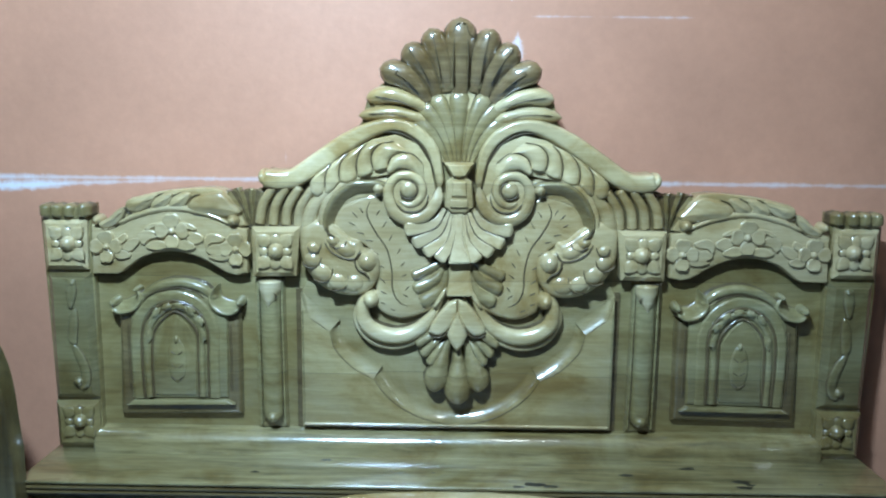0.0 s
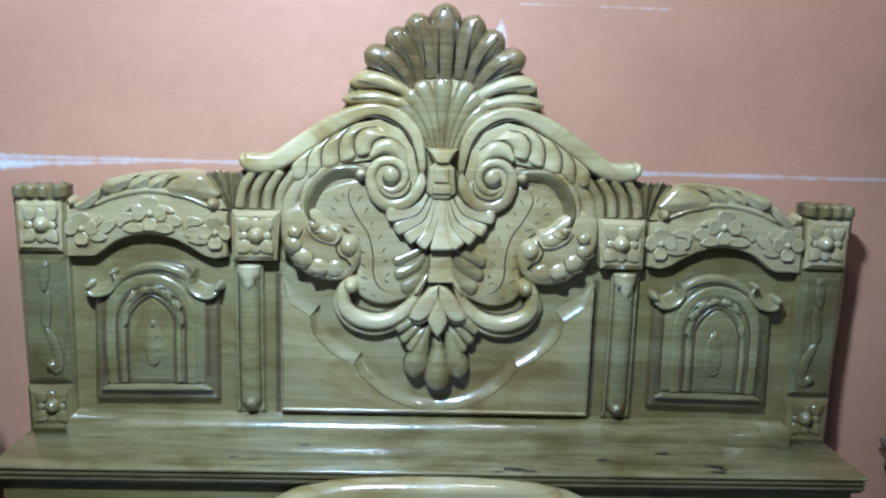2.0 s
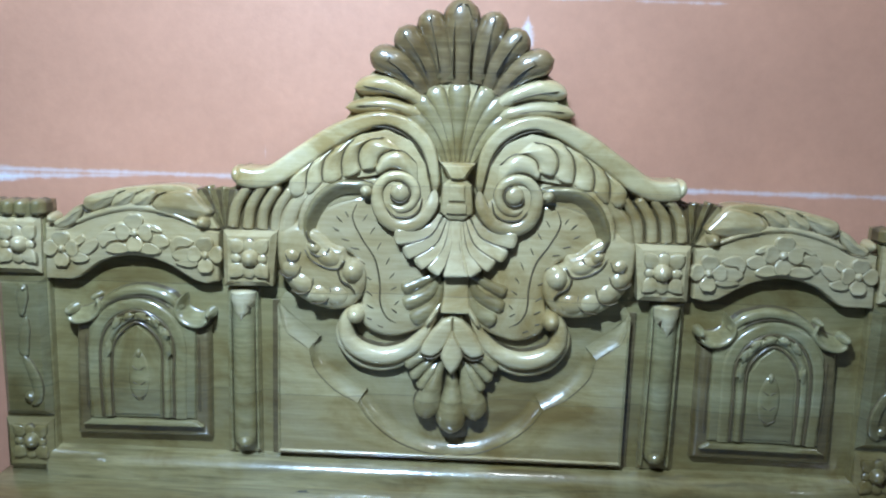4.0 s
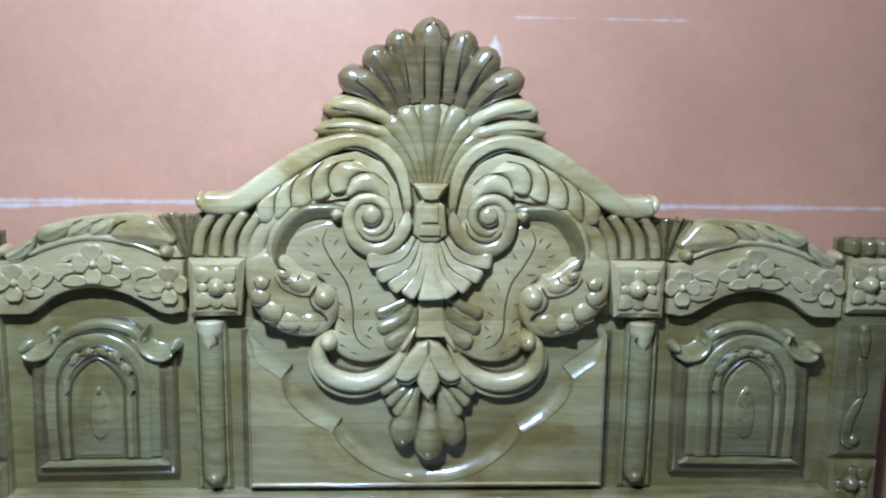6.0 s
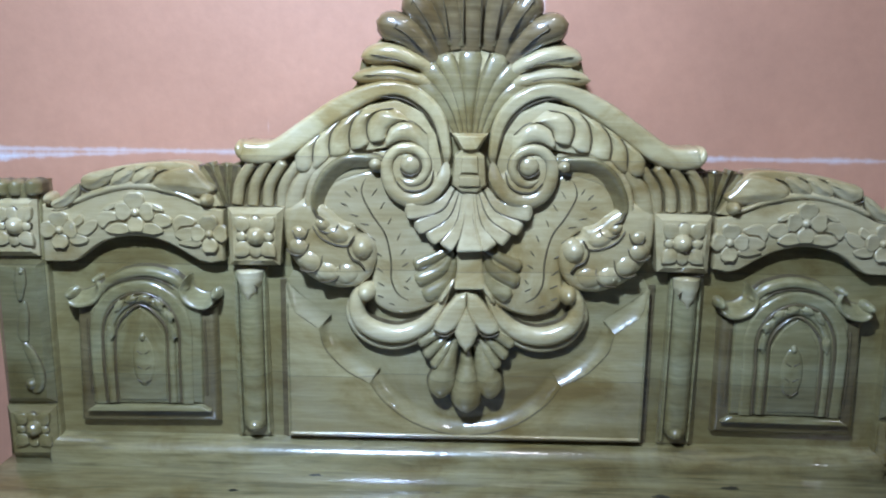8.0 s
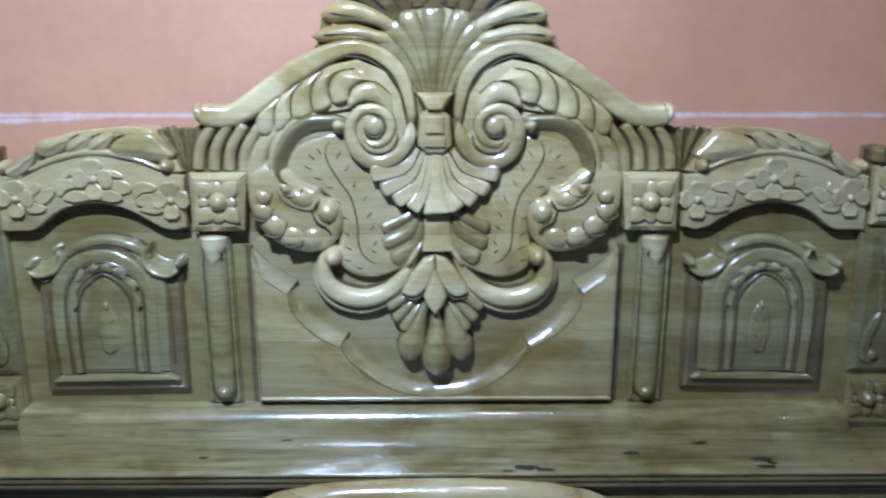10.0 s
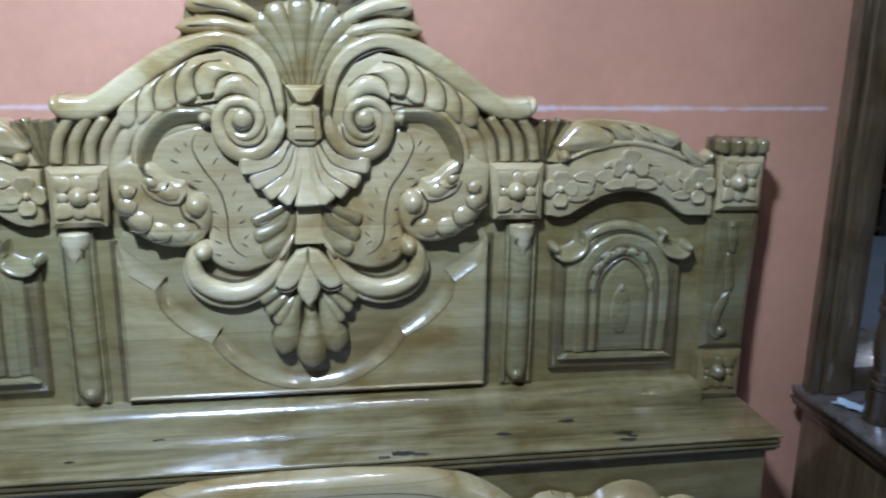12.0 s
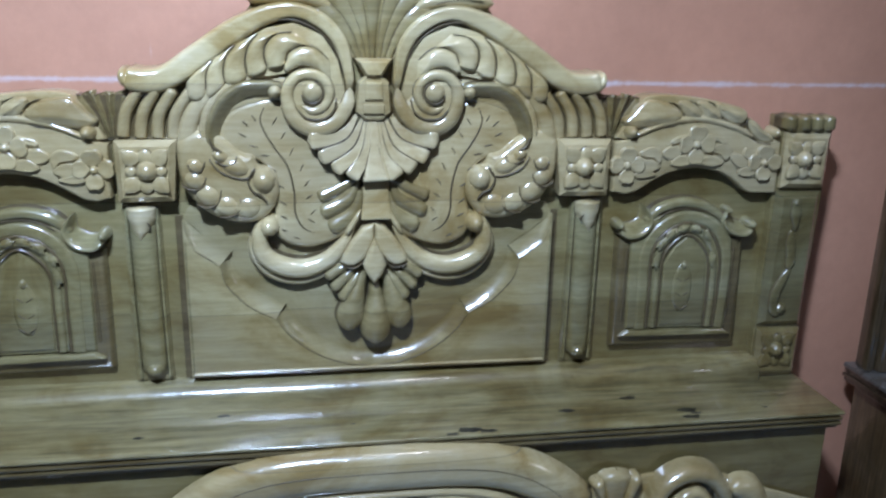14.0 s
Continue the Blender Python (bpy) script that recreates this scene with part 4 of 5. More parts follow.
both("curl", boss_mesh((-0.8319, 1.2701), 0.012, 0.013, 0.044, 0.004), WOOD, crest)


def flower(parents, centre, r, base, name="flower"):
    """Four broad petals about a bead, each a little different."""
    made = both(name, boss_mesh(centre, r * 0.24, r * 0.24, base + 0.013, base, flat=0.8), WOOD, parents)
    for k in range(4):
        a = radians((92, 176, 271, 4)[k])
        long, wide = (0.46, 0.42, 0.44, 0.42)[k], (0.50, 0.46, 0.44, 0.47)[k]
        c = (centre[0] + r * 0.60 * math.cos(a), centre[1] + r * 0.60 * math.sin(a))
        q = [(c[0] + r * (long * math.cos(a) * x - wide * math.sin(a) * y), c[1] + r * (long * math.sin(a) * x + wide * math.cos(a) * y)) for x, y in ((-1, -0.2), (-0.4, -0.9), (0.4, -1.0), (0.95, -0.5), (0.88, 0.0), (0.95, 0.5), (0.4, 1.0), (-0.4, 0.9), (-1, 0.2))]
        both("petal", pad_mesh(q, base + 0.0080, -0.0012, base - 0.004, 0.0026, smooth=22, tilt=(0.16 * math.cos(a), 0.16 * math.sin(a))), WOOD, made, "", 60)


flower(frieze, (-0.6590, 1.2458), 0.0385, 0.030)
flower(frieze, (-0.8126, 1.2077), 0.036, 0.030)
flower(frieze, (-0.5130, 1.2044), 0.036, 0.030)
sprays = (
    [(-0.7342, 1.2357), (-0.7184, 1.2469), (-0.6992, 1.2424), (-0.6934, 1.2313), (-0.7110, 1.2268), (-0.7225, 1.2156), (-0.7307, 1.2223)],
    [(-0.7163, 1.2111), (-0.6983, 1.2223), (-0.6789, 1.2201), (-0.6720, 1.2088), (-0.6886, 1.2032), (-0.7081, 1.2043)],
    [(-0.6489, 1.2133), (-0.6331, 1.2246), (-0.6160, 1.2201), (-0.6068, 1.2089), (-0.6212, 1.2032), (-0.6407, 1.2055)],
    [(-0.6260, 1.2358), (-0.6082, 1.2437), (-0.5892, 1.2336), (-0.5919, 1.2224), (-0.6096, 1.2179), (-0.6221, 1.2268)],
    [(-0.7190, 1.2536), (-0.7044, 1.2625), (-0.6804, 1.2670), (-0.6787, 1.2603), (-0.6984, 1.2558), (-0.7117, 1.2491)],
    [(-0.6374, 1.2648), (-0.6180, 1.2626), (-0.6044, 1.2537), (-0.6079, 1.2493), (-0.6228, 1.2537)],
    [(-0.7843, 1.2267), (-0.7685, 1.2379), (-0.7639, 1.2267), (-0.7742, 1.2178), (-0.7851, 1.2155)],
    [(-0.7726, 1.2088), (-0.7565, 1.2245), (-0.7369, 1.2267), (-0.7399, 1.2133), (-0.7560, 1.1998), (-0.7688, 1.2021)],
    [(-0.7913, 1.1886), (-0.7776, 1.1998), (-0.7586, 1.1931), (-0.7613, 1.1841), (-0.7811, 1.1807)],
    [(-0.5830, 1.2269), (-0.5671, 1.2404), (-0.5413, 1.2314), (-0.5483, 1.2224), (-0.5681, 1.2201), (-0.5773, 1.2089)],
    [(-0.5797, 1.2044), (-0.5595, 1.2156), (-0.5423, 1.2111), (-0.5496, 1.1953), (-0.5672, 1.1931)],
    [(-0.5719, 1.1863), (-0.5563, 1.1931), (-0.5366, 1.1931), (-0.5304, 1.1840), (-0.5481, 1.1794)],
)
for k, q in enumerate(sprays):
    mx, mz = sum(p[0] for p in q) / len(q), sum(p[1] for p in q) / len(q)
    q = [(mx + 1.14 * (x - mx), mz + 1.14 * (z - mz)) for x, z in q]
    both("leaf", pad_mesh(q, 0.0355 + 0.0006 * (k % 3), -0.0006, 0.026, 0.0022, smooth=20), WOOD, frieze, "", 60)


def rosette(outline, centre, r, top, wood):
    """A square block with a chamfered face, four corner leaves, four petals and a round boss."""
    made = both("rosette_block", plate_mesh(outline, top, -0.004, 0.011, steps=1), wood, HH, "square block with a carved rosette", 20)
    for k in range(4):
        a = radians(45 + 90 * k)
        q = [(centre[0] + r * (x * math.cos(a) - y * math.sin(a)), centre[1] + r * (x * math.sin(a) + y * math.cos(a))) for x, y in ((0.46, -0.16), (0.68, -0.34), (0.94, -0.28), (1.20, -0.04), (1.20, 0.04), (0.94, 0.28), (0.68, 0.34), (0.46, 0.16))]
        both("corner_leaf", pad_mesh(q, top + 0.0065, 0.0018, top - 0.004, 0.0032, smooth=24, tilt=(0.06 * math.cos(a), 0.06 * math.sin(a))), wood, made, "", 50)
    for a, size in ((90, 0.36), (270, 0.36), (0, 0.26), (180, 0.26)):
        c = (centre[0] + r * 0.58 * math.cos(radians(a)), centre[1] + r * 0.58 * math.sin(radians(a)))
        both("petal", boss_mesh(c, r * size, r * size * 0.9, top + 0.0080, top - 0.003, radians(a), n=18, m=6, flat=0.5, lined=True), wood, made)
    both("boss", boss_mesh(centre, r * 0.43, r * 0.43, top + 0.024, top - 0.002), wood, made)


rosette([(-0.4743, 1.2589), (-0.3631, 1.2602), (-0.3741, 1.1447), (-0.4734, 1.1434)], (-0.4212, 1.2021), 0.046, 0.044, WOOD)
rosette([(-0.9566, 1.2713), (-0.8538, 1.2725), (-0.8566, 1.1543), (-0.9539, 1.1531)], (-0.9029, 1.2144), 0.044, 0.040, WOOD)
rosette([(-0.9516, 0.8347), (-0.8491, 0.8363), (-0.8510, 0.7265), (-0.9503, 0.7249)], (-0.8992, 0.7851), 0.042, 0.036, TONED)

# outer posts
both("post_side", plate_mesh([(-0.9590, 1.2751), (-0.8419, 1.2765), (-0.8405, 0.7196), (-0.9439, 0.7179)], 0.020, -0.040, 0.004), TONED, HH, "outer post", 30)
post = both("post", plate_mesh([(-0.9518, 1.1451), (-0.8518, 1.1464), (-0.8473, 0.8447), (-0.9497, 0.8431)], 0.036, -0.004, 0.013, steps=1), POST, HH, "outer post with an incised vine", 25)
for path, w in (
    ([(-0.8970, 1.1320), (-0.9000, 1.1000), (-0.9030, 1.0600)], (0.0090, 0.0120, 0.0050)),
    ([(-0.8925, 1.0620), (-0.8980, 1.0300), (-0.9020, 0.9900), (-0.8940, 0.9750)], (0.0040, 0.0110, 0.0110, 0.0050)),
    ([(-0.9040, 0.9780), (-0.8900, 0.9500), (-0.8775, 0.9150), (-0.8780, 0.8820), (-0.8920, 0.8660)], (0.0045, 0.0100, 0.0110, 0.0105, 0.0060)),
):
    lobe("vine_leaf", post, path, w, 0.0425, 0.034, POST, start=0.12, end=0.12, n=28, m=11, power=4.0)
both("bead", boss_mesh((-0.8960, 1.1210), 0.0065, 0.0065, 0.0460, 0.036), POST, post)
both("bead", boss_mesh((-0.8950, 0.8830), 0.0135, 0.0130, 0.0480, 0.034), POST, post)
cap = both("post_cap", plate_mesh([(-0.9520, 1.3025), (-0.8533, 1.3036), (-0.8527, 1.2699), (-0.9542, 1.2687)], 0.034, -0.040, 0.008), TONED, HH, "ribbed cap of the outer post", 30)
for a, b in (((-0.9478, 1.3077), (-0.9487, 1.2739)), ((-0.9205, 1.3080), (-0.9226, 1.2743)), ((-0.8933, 1.3083), (-0.8953, 1.2746)), ((-0.8607, 1.3100), (-0.8615, 1.2750))):
    lobe("rib", cap, [a, b], 0.0155, 0.046, 0.0, TONED, start=0.3, end=0.2, n=14)

# inner pilasters
pil = both("pilaster", plate_mesh([(-0.4709, 1.1381), (-0.4017, 1.1390), (-0.3980, 0.7789), (-0.4706, 0.7778)], 0.010, -0.004, 0.004), TONED, HH, "half-round pilaster between the panels", 30)
lobe("shaft", pil, [(-0.4371, 1.1306), (-0.4368, 0.9692), (-0.4354, 0.7868)], 0.0225, 0.034, 0.004, UPRIGHT, start=0.02, end=0.02, m=13)
lobe("fillet", pil, [(-0.4633, 1.1302), (-0.4633, 0.9688), (-0.4610, 0.7864)], 0.004, 0.020, 0.0, UPRIGHT, start=0, end=0)
lobe("fillet", pil, [(-0.4083, 1.1310), (-0.4076, 0.9696), (-0.4059, 0.7872)], 0.004, 0.020, 0.0, UPRIGHT, start=0, end=0)
bud = lobe("bud", pil, [(-0.4381, 1.1330), (-0.4383, 1.1120), (-0.4392, 1.0900), (-0.4410, 1.0660)], (0.0265, 0.0255, 0.0190, 0.0030), (0.048, 0.046, 0.042, 0.034), 0.0, WOOD, "pointed leaf at the head of the shaft", start=0.03, end=0.05, n=24, m=15, power=2.4)
for path in ([(-0.4420, 1.1060), (-0.4446, 1.0945), (-0.4394, 1.0852)], [(-0.4264, 1.1083), (-0.4212, 1.0967), (-0.4249, 1.0875)]):
    cut(bud, path, 0.0014, (0.0425, 0.0405, 0.0375), 0.01, n=14)
both("base_bud", boss_mesh((-0.4350, 0.8030), 0.0195, 0.0165, 0.044, 0.0, n=20, m=8, flat=0.7), UPRIGHT, pil)

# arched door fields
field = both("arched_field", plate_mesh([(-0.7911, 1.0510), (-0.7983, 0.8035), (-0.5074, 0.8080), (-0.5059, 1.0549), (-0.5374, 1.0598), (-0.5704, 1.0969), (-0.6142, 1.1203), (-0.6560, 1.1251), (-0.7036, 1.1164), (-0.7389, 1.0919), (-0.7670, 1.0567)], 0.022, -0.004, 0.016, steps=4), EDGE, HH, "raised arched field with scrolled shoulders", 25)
lobe("pediment", field, [(-0.7420, 1.0840), (-0.7194, 1.1020), (-0.6877, 1.1180), (-0.6440, 1.1250), (-0.6000, 1.1150), (-0.5790, 1.0990), (-0.5680, 1.0840)], (0.009, 0.0105, 0.0115, 0.0115, 0.0115, 0.0105, 0.009), (0.026, 0.030, 0.032, 0.032, 0.032, 0.030, 0.026), 0.0, UPRIGHT, start=0.03, end=0.03, n=60, m=13, power=3.5)
cut(field, [(-0.7345, 1.0800), (-0.7124, 1.0975), (-0.6858, 1.1085), (-0.6435, 1.1130), (-0.6080, 1.1045), (-0.5870, 1.0885)], 0.0022, 0.0320, 0.01, n=50)
lobe("shoulder_scroll", field, [(-0.8035, 1.0720), (-0.7857, 1.0640), (-0.7620, 1.0700), (-0.7455, 1.0868), (-0.7486, 1.1100)], (0.010, 0.0150, 0.0160, 0.0130, 0.004), (0.040, 0.040, 0.038, 0.036, 0.036), 0.0, UPRIGHT, start=0.12, end=0.15, n=40, m=13, form="dish")
lobe("shoulder_scroll", field, [(-0.5595, 1.1200), (-0.5688, 1.0888), (-0.5543, 1.0700), (-0.5305, 1.0640), (-0.5085, 1.0735)], (0.003, 0.0130, 0.0160, 0.0150, 0.010), (0.036, 0.036, 0.038, 0.040, 0.040), 0.0, UPRIGHT, start=0.05, end=0.12, n=40, m=13, form="dish")
cut(field, [(-0.7400, 1.0800), (-0.7590, 1.0590), (-0.7857, 1.0520), (-0.8080, 1.0600)], 0.0018, 0.0300, 0.0, n=24)
cut(field, [(-0.5735, 1.0800), (-0.5575, 1.0590), (-0.5305, 1.0520), (-0.5030, 1.0620)], 0.0018, 0.0300, 0.0, n=24)
both("inner_field", plate_mesh([(-0.7624, 1.0433), (-0.7679, 0.8459), (-0.5384, 0.8494), (-0.5352, 1.0464), *spline([(-0.5480, 1.0570), (-0.5862, 1.0967), (-0.6564, 1.1144), (-0.7257, 1.0921), (-0.7538, 1.0568)], 14)], 0.029, 0.0, 0.007), UPRIGHT, field, "lighter inner field", 30)
both("scroll_end", boss_mesh((-0.8039, 1.0755), 0.0115, 0.0125, 0.046, 0.0), UPRIGHT, field)
both("scroll_end", boss_mesh((-0.7490, 1.1067), 0.0085, 0.0085, 0.040, 0.0), UPRIGHT, field)
both("scroll_end", boss_mesh((-0.5092, 1.0790), 0.0115, 0.0125, 0.046, 0.0), UPRIGHT, field)
lobe("arch_moulding", field, [(-0.7505, 0.8461), (-0.7542, 0.9373), (-0.7503, 1.0191), (-0.7187, 1.0735), (-0.6572, 1.0957), (-0.6002, 1.0724), (-0.5703, 1.0189), (-0.5703, 0.9400), (-0.5706, 0.8489)], 0.0115, 0.0325, 0.022, UPRIGHT, start=0, end=0, n=60, power=6)
# Raised dark strips draw the shaded channels on either side of the bead.
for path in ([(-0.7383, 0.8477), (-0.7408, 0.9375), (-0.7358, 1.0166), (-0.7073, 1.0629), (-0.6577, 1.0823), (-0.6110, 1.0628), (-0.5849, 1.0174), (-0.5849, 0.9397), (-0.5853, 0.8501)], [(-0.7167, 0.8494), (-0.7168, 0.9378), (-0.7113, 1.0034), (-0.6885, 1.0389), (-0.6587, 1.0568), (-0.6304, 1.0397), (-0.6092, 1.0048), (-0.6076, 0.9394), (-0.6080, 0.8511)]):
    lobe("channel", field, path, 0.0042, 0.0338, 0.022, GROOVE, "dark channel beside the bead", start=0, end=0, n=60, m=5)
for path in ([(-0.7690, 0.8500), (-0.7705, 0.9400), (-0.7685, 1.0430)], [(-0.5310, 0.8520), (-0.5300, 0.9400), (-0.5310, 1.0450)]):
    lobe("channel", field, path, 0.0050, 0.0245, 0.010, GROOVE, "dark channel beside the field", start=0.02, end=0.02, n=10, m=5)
lobe("arch_bead", field, [(-0.7261, 0.8493), (-0.7275, 0.9377), (-0.7214, 1.0127), (-0.6959, 1.0523), (-0.6583, 1.0689), (-0.6219, 1.0533), (-0.5996, 1.0144), (-0.5996, 0.9395), (-0.6000, 0.8512)], (0.0085, 0.0075), 0.036, 0.022, UPRIGHT, start=0, end=0, n=60)
for c, a, r in (((-0.7208, 1.0003), 84, 0.020), ((-0.7019, 1.0560), 55, 0.018), ((-0.6769, 1.0698), 22, 0.016), ((-0.6482, 1.0708), -18, 0.016), ((-0.6213, 1.0592), -48, 0.015), ((-0.6004, 1.0347), -64, 0.014), ((-0.5945, 0.9996), -84, 0.019)):
    p, w = (math.cos(radians(a)), math.sin(radians(a))), 0.0075
    q = [(c[0] + p[0] * x * r - p[1] * y * w, c[1] + p[1] * x * r + p[0] * y * w) for x, y in ((-1, 0.1), (-0.4, -0.9), (0.35, -1.0), (1.0, -0.2), (0.5, 0.35), (0.55, 0.9), (-0.3, 1.0))]
    both("leaf", pad_mesh(q, 0.040, 0.002, 0.018, 0.0025), UPRIGHT, field, "", 50)
both("sill", plate_mesh([(-0.7640, 0.8425), (-0.5439, 0.8458), (-0.5240, 0.8330), (-0.7820, 0.8290)], 0.036, 0.0, 0.0060, steps=2), UPRIGHT, field, "", 25)
tablet = both("tablet", plate_mesh([(-0.7125, 0.8551), (-0.7064, 0.9926), (-0.6862, 1.0308), (-0.6589, 1.0528), (-0.6333, 1.0315), (-0.6109, 0.9939), (-0.6132, 0.8566)], 0.0325, 0.0, 0.003), UPRIGHT, field, "", 30)
both("long_leaf", boss_mesh((-0.6582, 0.9387), 0.023, 0.056, 0.0362, 0.029, n=22, m=6, flat=0.5), UPRIGHT, tablet)
both("bud", boss_mesh((-0.6588, 0.9892), 0.007, 0.011, 0.0395, 0.03, n=8, m=4), UPRIGHT, tablet)
for c in ((-0.6576, 0.9524), (-0.6576, 0.9195), (-0.6588, 0.8905)):
    for s in (-1, 1):
        lobe("cut", tablet, [(c[0] + s * 0.016, c[1] + 0.011), (c[0], c[1])], (0.001, 0.0022), 0.0370, 0.030, STAIN_SHADE, n=6, m=5)

# ledge and moulding at the foot
def extruded(profile, x0, x1, round_ends=0.0):
    """A moulding along x; the profile gives (y, z) from the top of its back to the foot of its front."""
    xs = [x0, x0 + 0.4 * round_ends, x0 + round_ends, *[x0 + (x1 - x0) * k / 8 for k in range(1, 8)], x1 - round_ends, x1 - 0.4 * round_ends, x1]
    verts, faces, k = [], [], len(profile)
    back_y = profile[0][0]
    for i, x in enumerate(xs):
        f = {0: 0.15, 1: 0.72, len(xs) - 2: 0.72, len(xs) - 1: 0.15}.get(i, 1.0) if round_ends else 1.0
        verts += [(x, back_y + (y - back_y) * f, z) for y, z in profile]
    for i in range(len(xs) - 1):
        faces += [(i * k + j, i * k + j + 1, i * k + k + j + 1, i * k + k + j) for j in range(k - 1)]
    return verts, faces


curve = [(0.012 - 0.046 * math.sin(radians(a)), 0.776 - 0.036 * (1 - math.cos(radians(a)))) for a in range(0, 91, 10)]
curve += [(-0.0348, 0.733), (-0.0356, 0.7215)]
v, f = extruded(curve, -0.868, 0.868, 0.02)
link_mesh("base_moulding", v, f, LEDGE, head, "rounded moulding sweeping down to the ledge", 50)
bm = bmesh.new()
box(bm, (-0.956, -0.193, 0.7145), (0.956, 0.045, 0.722), 0.003, 3)
part("ledge", bm, LEDGE, head, "broad shelf with a few dark knots")
# Every other strip is set back and dark, a groove's shade in its colour.
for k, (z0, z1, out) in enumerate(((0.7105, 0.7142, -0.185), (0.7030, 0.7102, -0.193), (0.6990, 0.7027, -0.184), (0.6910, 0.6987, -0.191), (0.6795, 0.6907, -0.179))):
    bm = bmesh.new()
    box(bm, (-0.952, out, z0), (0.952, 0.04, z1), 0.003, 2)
    part("ledge_bead", bm, (STAIN_SHADE, EDGE)[k % 2], head)
for x, y, r in ((0.383, -0.117, 0.0125), (0.530, -0.077, 0.0125), (0.631, -0.144, 0.0150), (0.628, -0.172, 0.0130), (0.170, -0.172, 0.0170), (0.205, -0.180, 0.0120), (0.135, -0.184, 0.0090), (-0.300, -0.058, 0.0090), (-0.449, -0.129, 0.0080), (-0.050, -0.120, 0.0040), (0.800, -0.150, 0.0040), (0.645, -0.158, 0.0080)):
    v = [(x, y, 0.7222)] + [(x + r * 1.4 * math.cos(q) * (1 + 0.22 * math.sin(3 * q + x * 9) + 0.12 * math.sin(5 * q + x * 31)), y + r * 0.60 * math.sin(q) * (1 + 0.25 * math.sin(4 * q + y * 40)), 0.7222) for q in [2 * math.pi * k / 14 for k in range(14)]]
    link_mesh("knot", v, [(0, 1 + k, 1 + (k + 1) % 14) for k in range(14)], KNOT, head, "dark knot")
bm = bmesh.new()
box(bm, (-0.936, -0.168, 0.0), (0.936, 0.045, 0.679), 0.003, 2)
part("lower_panel", bm, TONED, head, "plain panel below the ledge")

# ---- footboard standing before it ----
foot = new("footboard")
foot.location = (0.0, 1.598, -0.006)
tagged(foot, "carved olive wooden footboard with an arched top, before the headboard", "footboard")


def on_foot(name, made, material=None, parent=None, label="", sharp=None, flip=False):
    return link_mesh(name, made[0], made[1], material or WOOD, parent or foot, label, sharp, None, flip)


def arch_line(half, top, drop):
    """A broad flattened arch."""
    return [(half * k / 16, top - drop * (abs(k) / 16) ** 4) for k in range(-16, 17)]


fo = [(0.0, 0.69), (-0.25, 0.675), (-0.40, 0.58), (-0.52, 0.61), (-0.66, 0.62), (-0.80, 0.56), (-0.92, 0.52), (-0.92, 0.006)]
on_foot("board", plate_mesh([*fo[:-1], (-0.92, 0.006), *[(-x, z) for x, z in reversed(fo[1:])]], 0.0, -0.010, 0.004), label="flat board of the footboard", sharp=30)
on_foot("arch_band", ribbon_mesh(arch_line(0.40, 0.672, 0.125), 0.040, 0.034, -0.008, start=0.01, end=0.01, n=70, m=15, power=3.5), label="broad rounded arch")
on_foot("arch_groove", ribbon_mesh(arch_line(0.385, 0.677, 0.115), 0.0016, 0.0350, 0.02, start=0.01, end=0.01, n=70, m=5), STAIN_SHADE, label="dark carved line")
on_foot("arch_bead", ribbon_mesh(arch_line(0.33, 0.622, 0.10), 0.009, 0.028, -0.002, start=0, end=0, n=60, m=9), label="inner bead")
for flip in (False, True):
    for path, w, h in (
        ([(-0.03, 0.56), (-0.10, 0.592), (-0.18, 0.580), (-0.22, 0.53)], (0.012, 0.030, 0.030, 0.016), 0.030),
        ([(-0.468, 0.55), (-0.470, 0.60), (-0.472, 0.648)], (0.012, 0.026, 0.034), 0.022),
        ([(-0.485, 0.55), (-0.500, 0.60), (-0.515, 0.640)], (0.006, 0.010, 0.014), 0.026),
        ([(-0.452, 0.55), (-0.440, 0.60), (-0.428, 0.634)], (0.006, 0.010, 0.014), 0.026),
        ([(-0.705, 0.53), (-0.700, 0.585), (-0.665, 0.628), (-0.615, 0.638), (-0.568, 0.612), (-0.548, 0.56), (-0.556, 0.52)], (0.012, 0.017, 0.019, 0.019, 0.018, 0.015, 0.010), 0.040),
        ([(-0.668, 0.53), (-0.662, 0.572), (-0.636, 0.598), (-0.606, 0.592), (-0.586, 0.56), (-0.590, 0.53)], (0.008, 0.013, 0.014, 0.014, 0.012, 0.008), 0.044),
        ([(-0.640, 0.52), (-0.632, 0.555), (-0.612, 0.560), (-0.604, 0.53)], (0.006, 0.011, 0.011, 0.008), 0.040),
        ([(-0.80, 0.52), (-0.76, 0.58), (-0.71, 0.60)], (0.020, 0.030, 0.016), 0.030),
    ):
        drop = 0.016 if path[0][0] < -0.4 else 0.0
        on_foot("leaf", ribbon_mesh([(x, z - drop) for x, z in path], w, h, -0.008, start=0.2, end=0.2), flip=flip)

# ---- dressing table with its mirror ----
table = new("dressing_table")
table.location = (1.122, 1.42, 0.0)
tagged(table, "dark brown teak dressing table with turned posts, beside the headboard", "dressing table")
TW, TD, TZ = 1.05, 0.43, 0.72


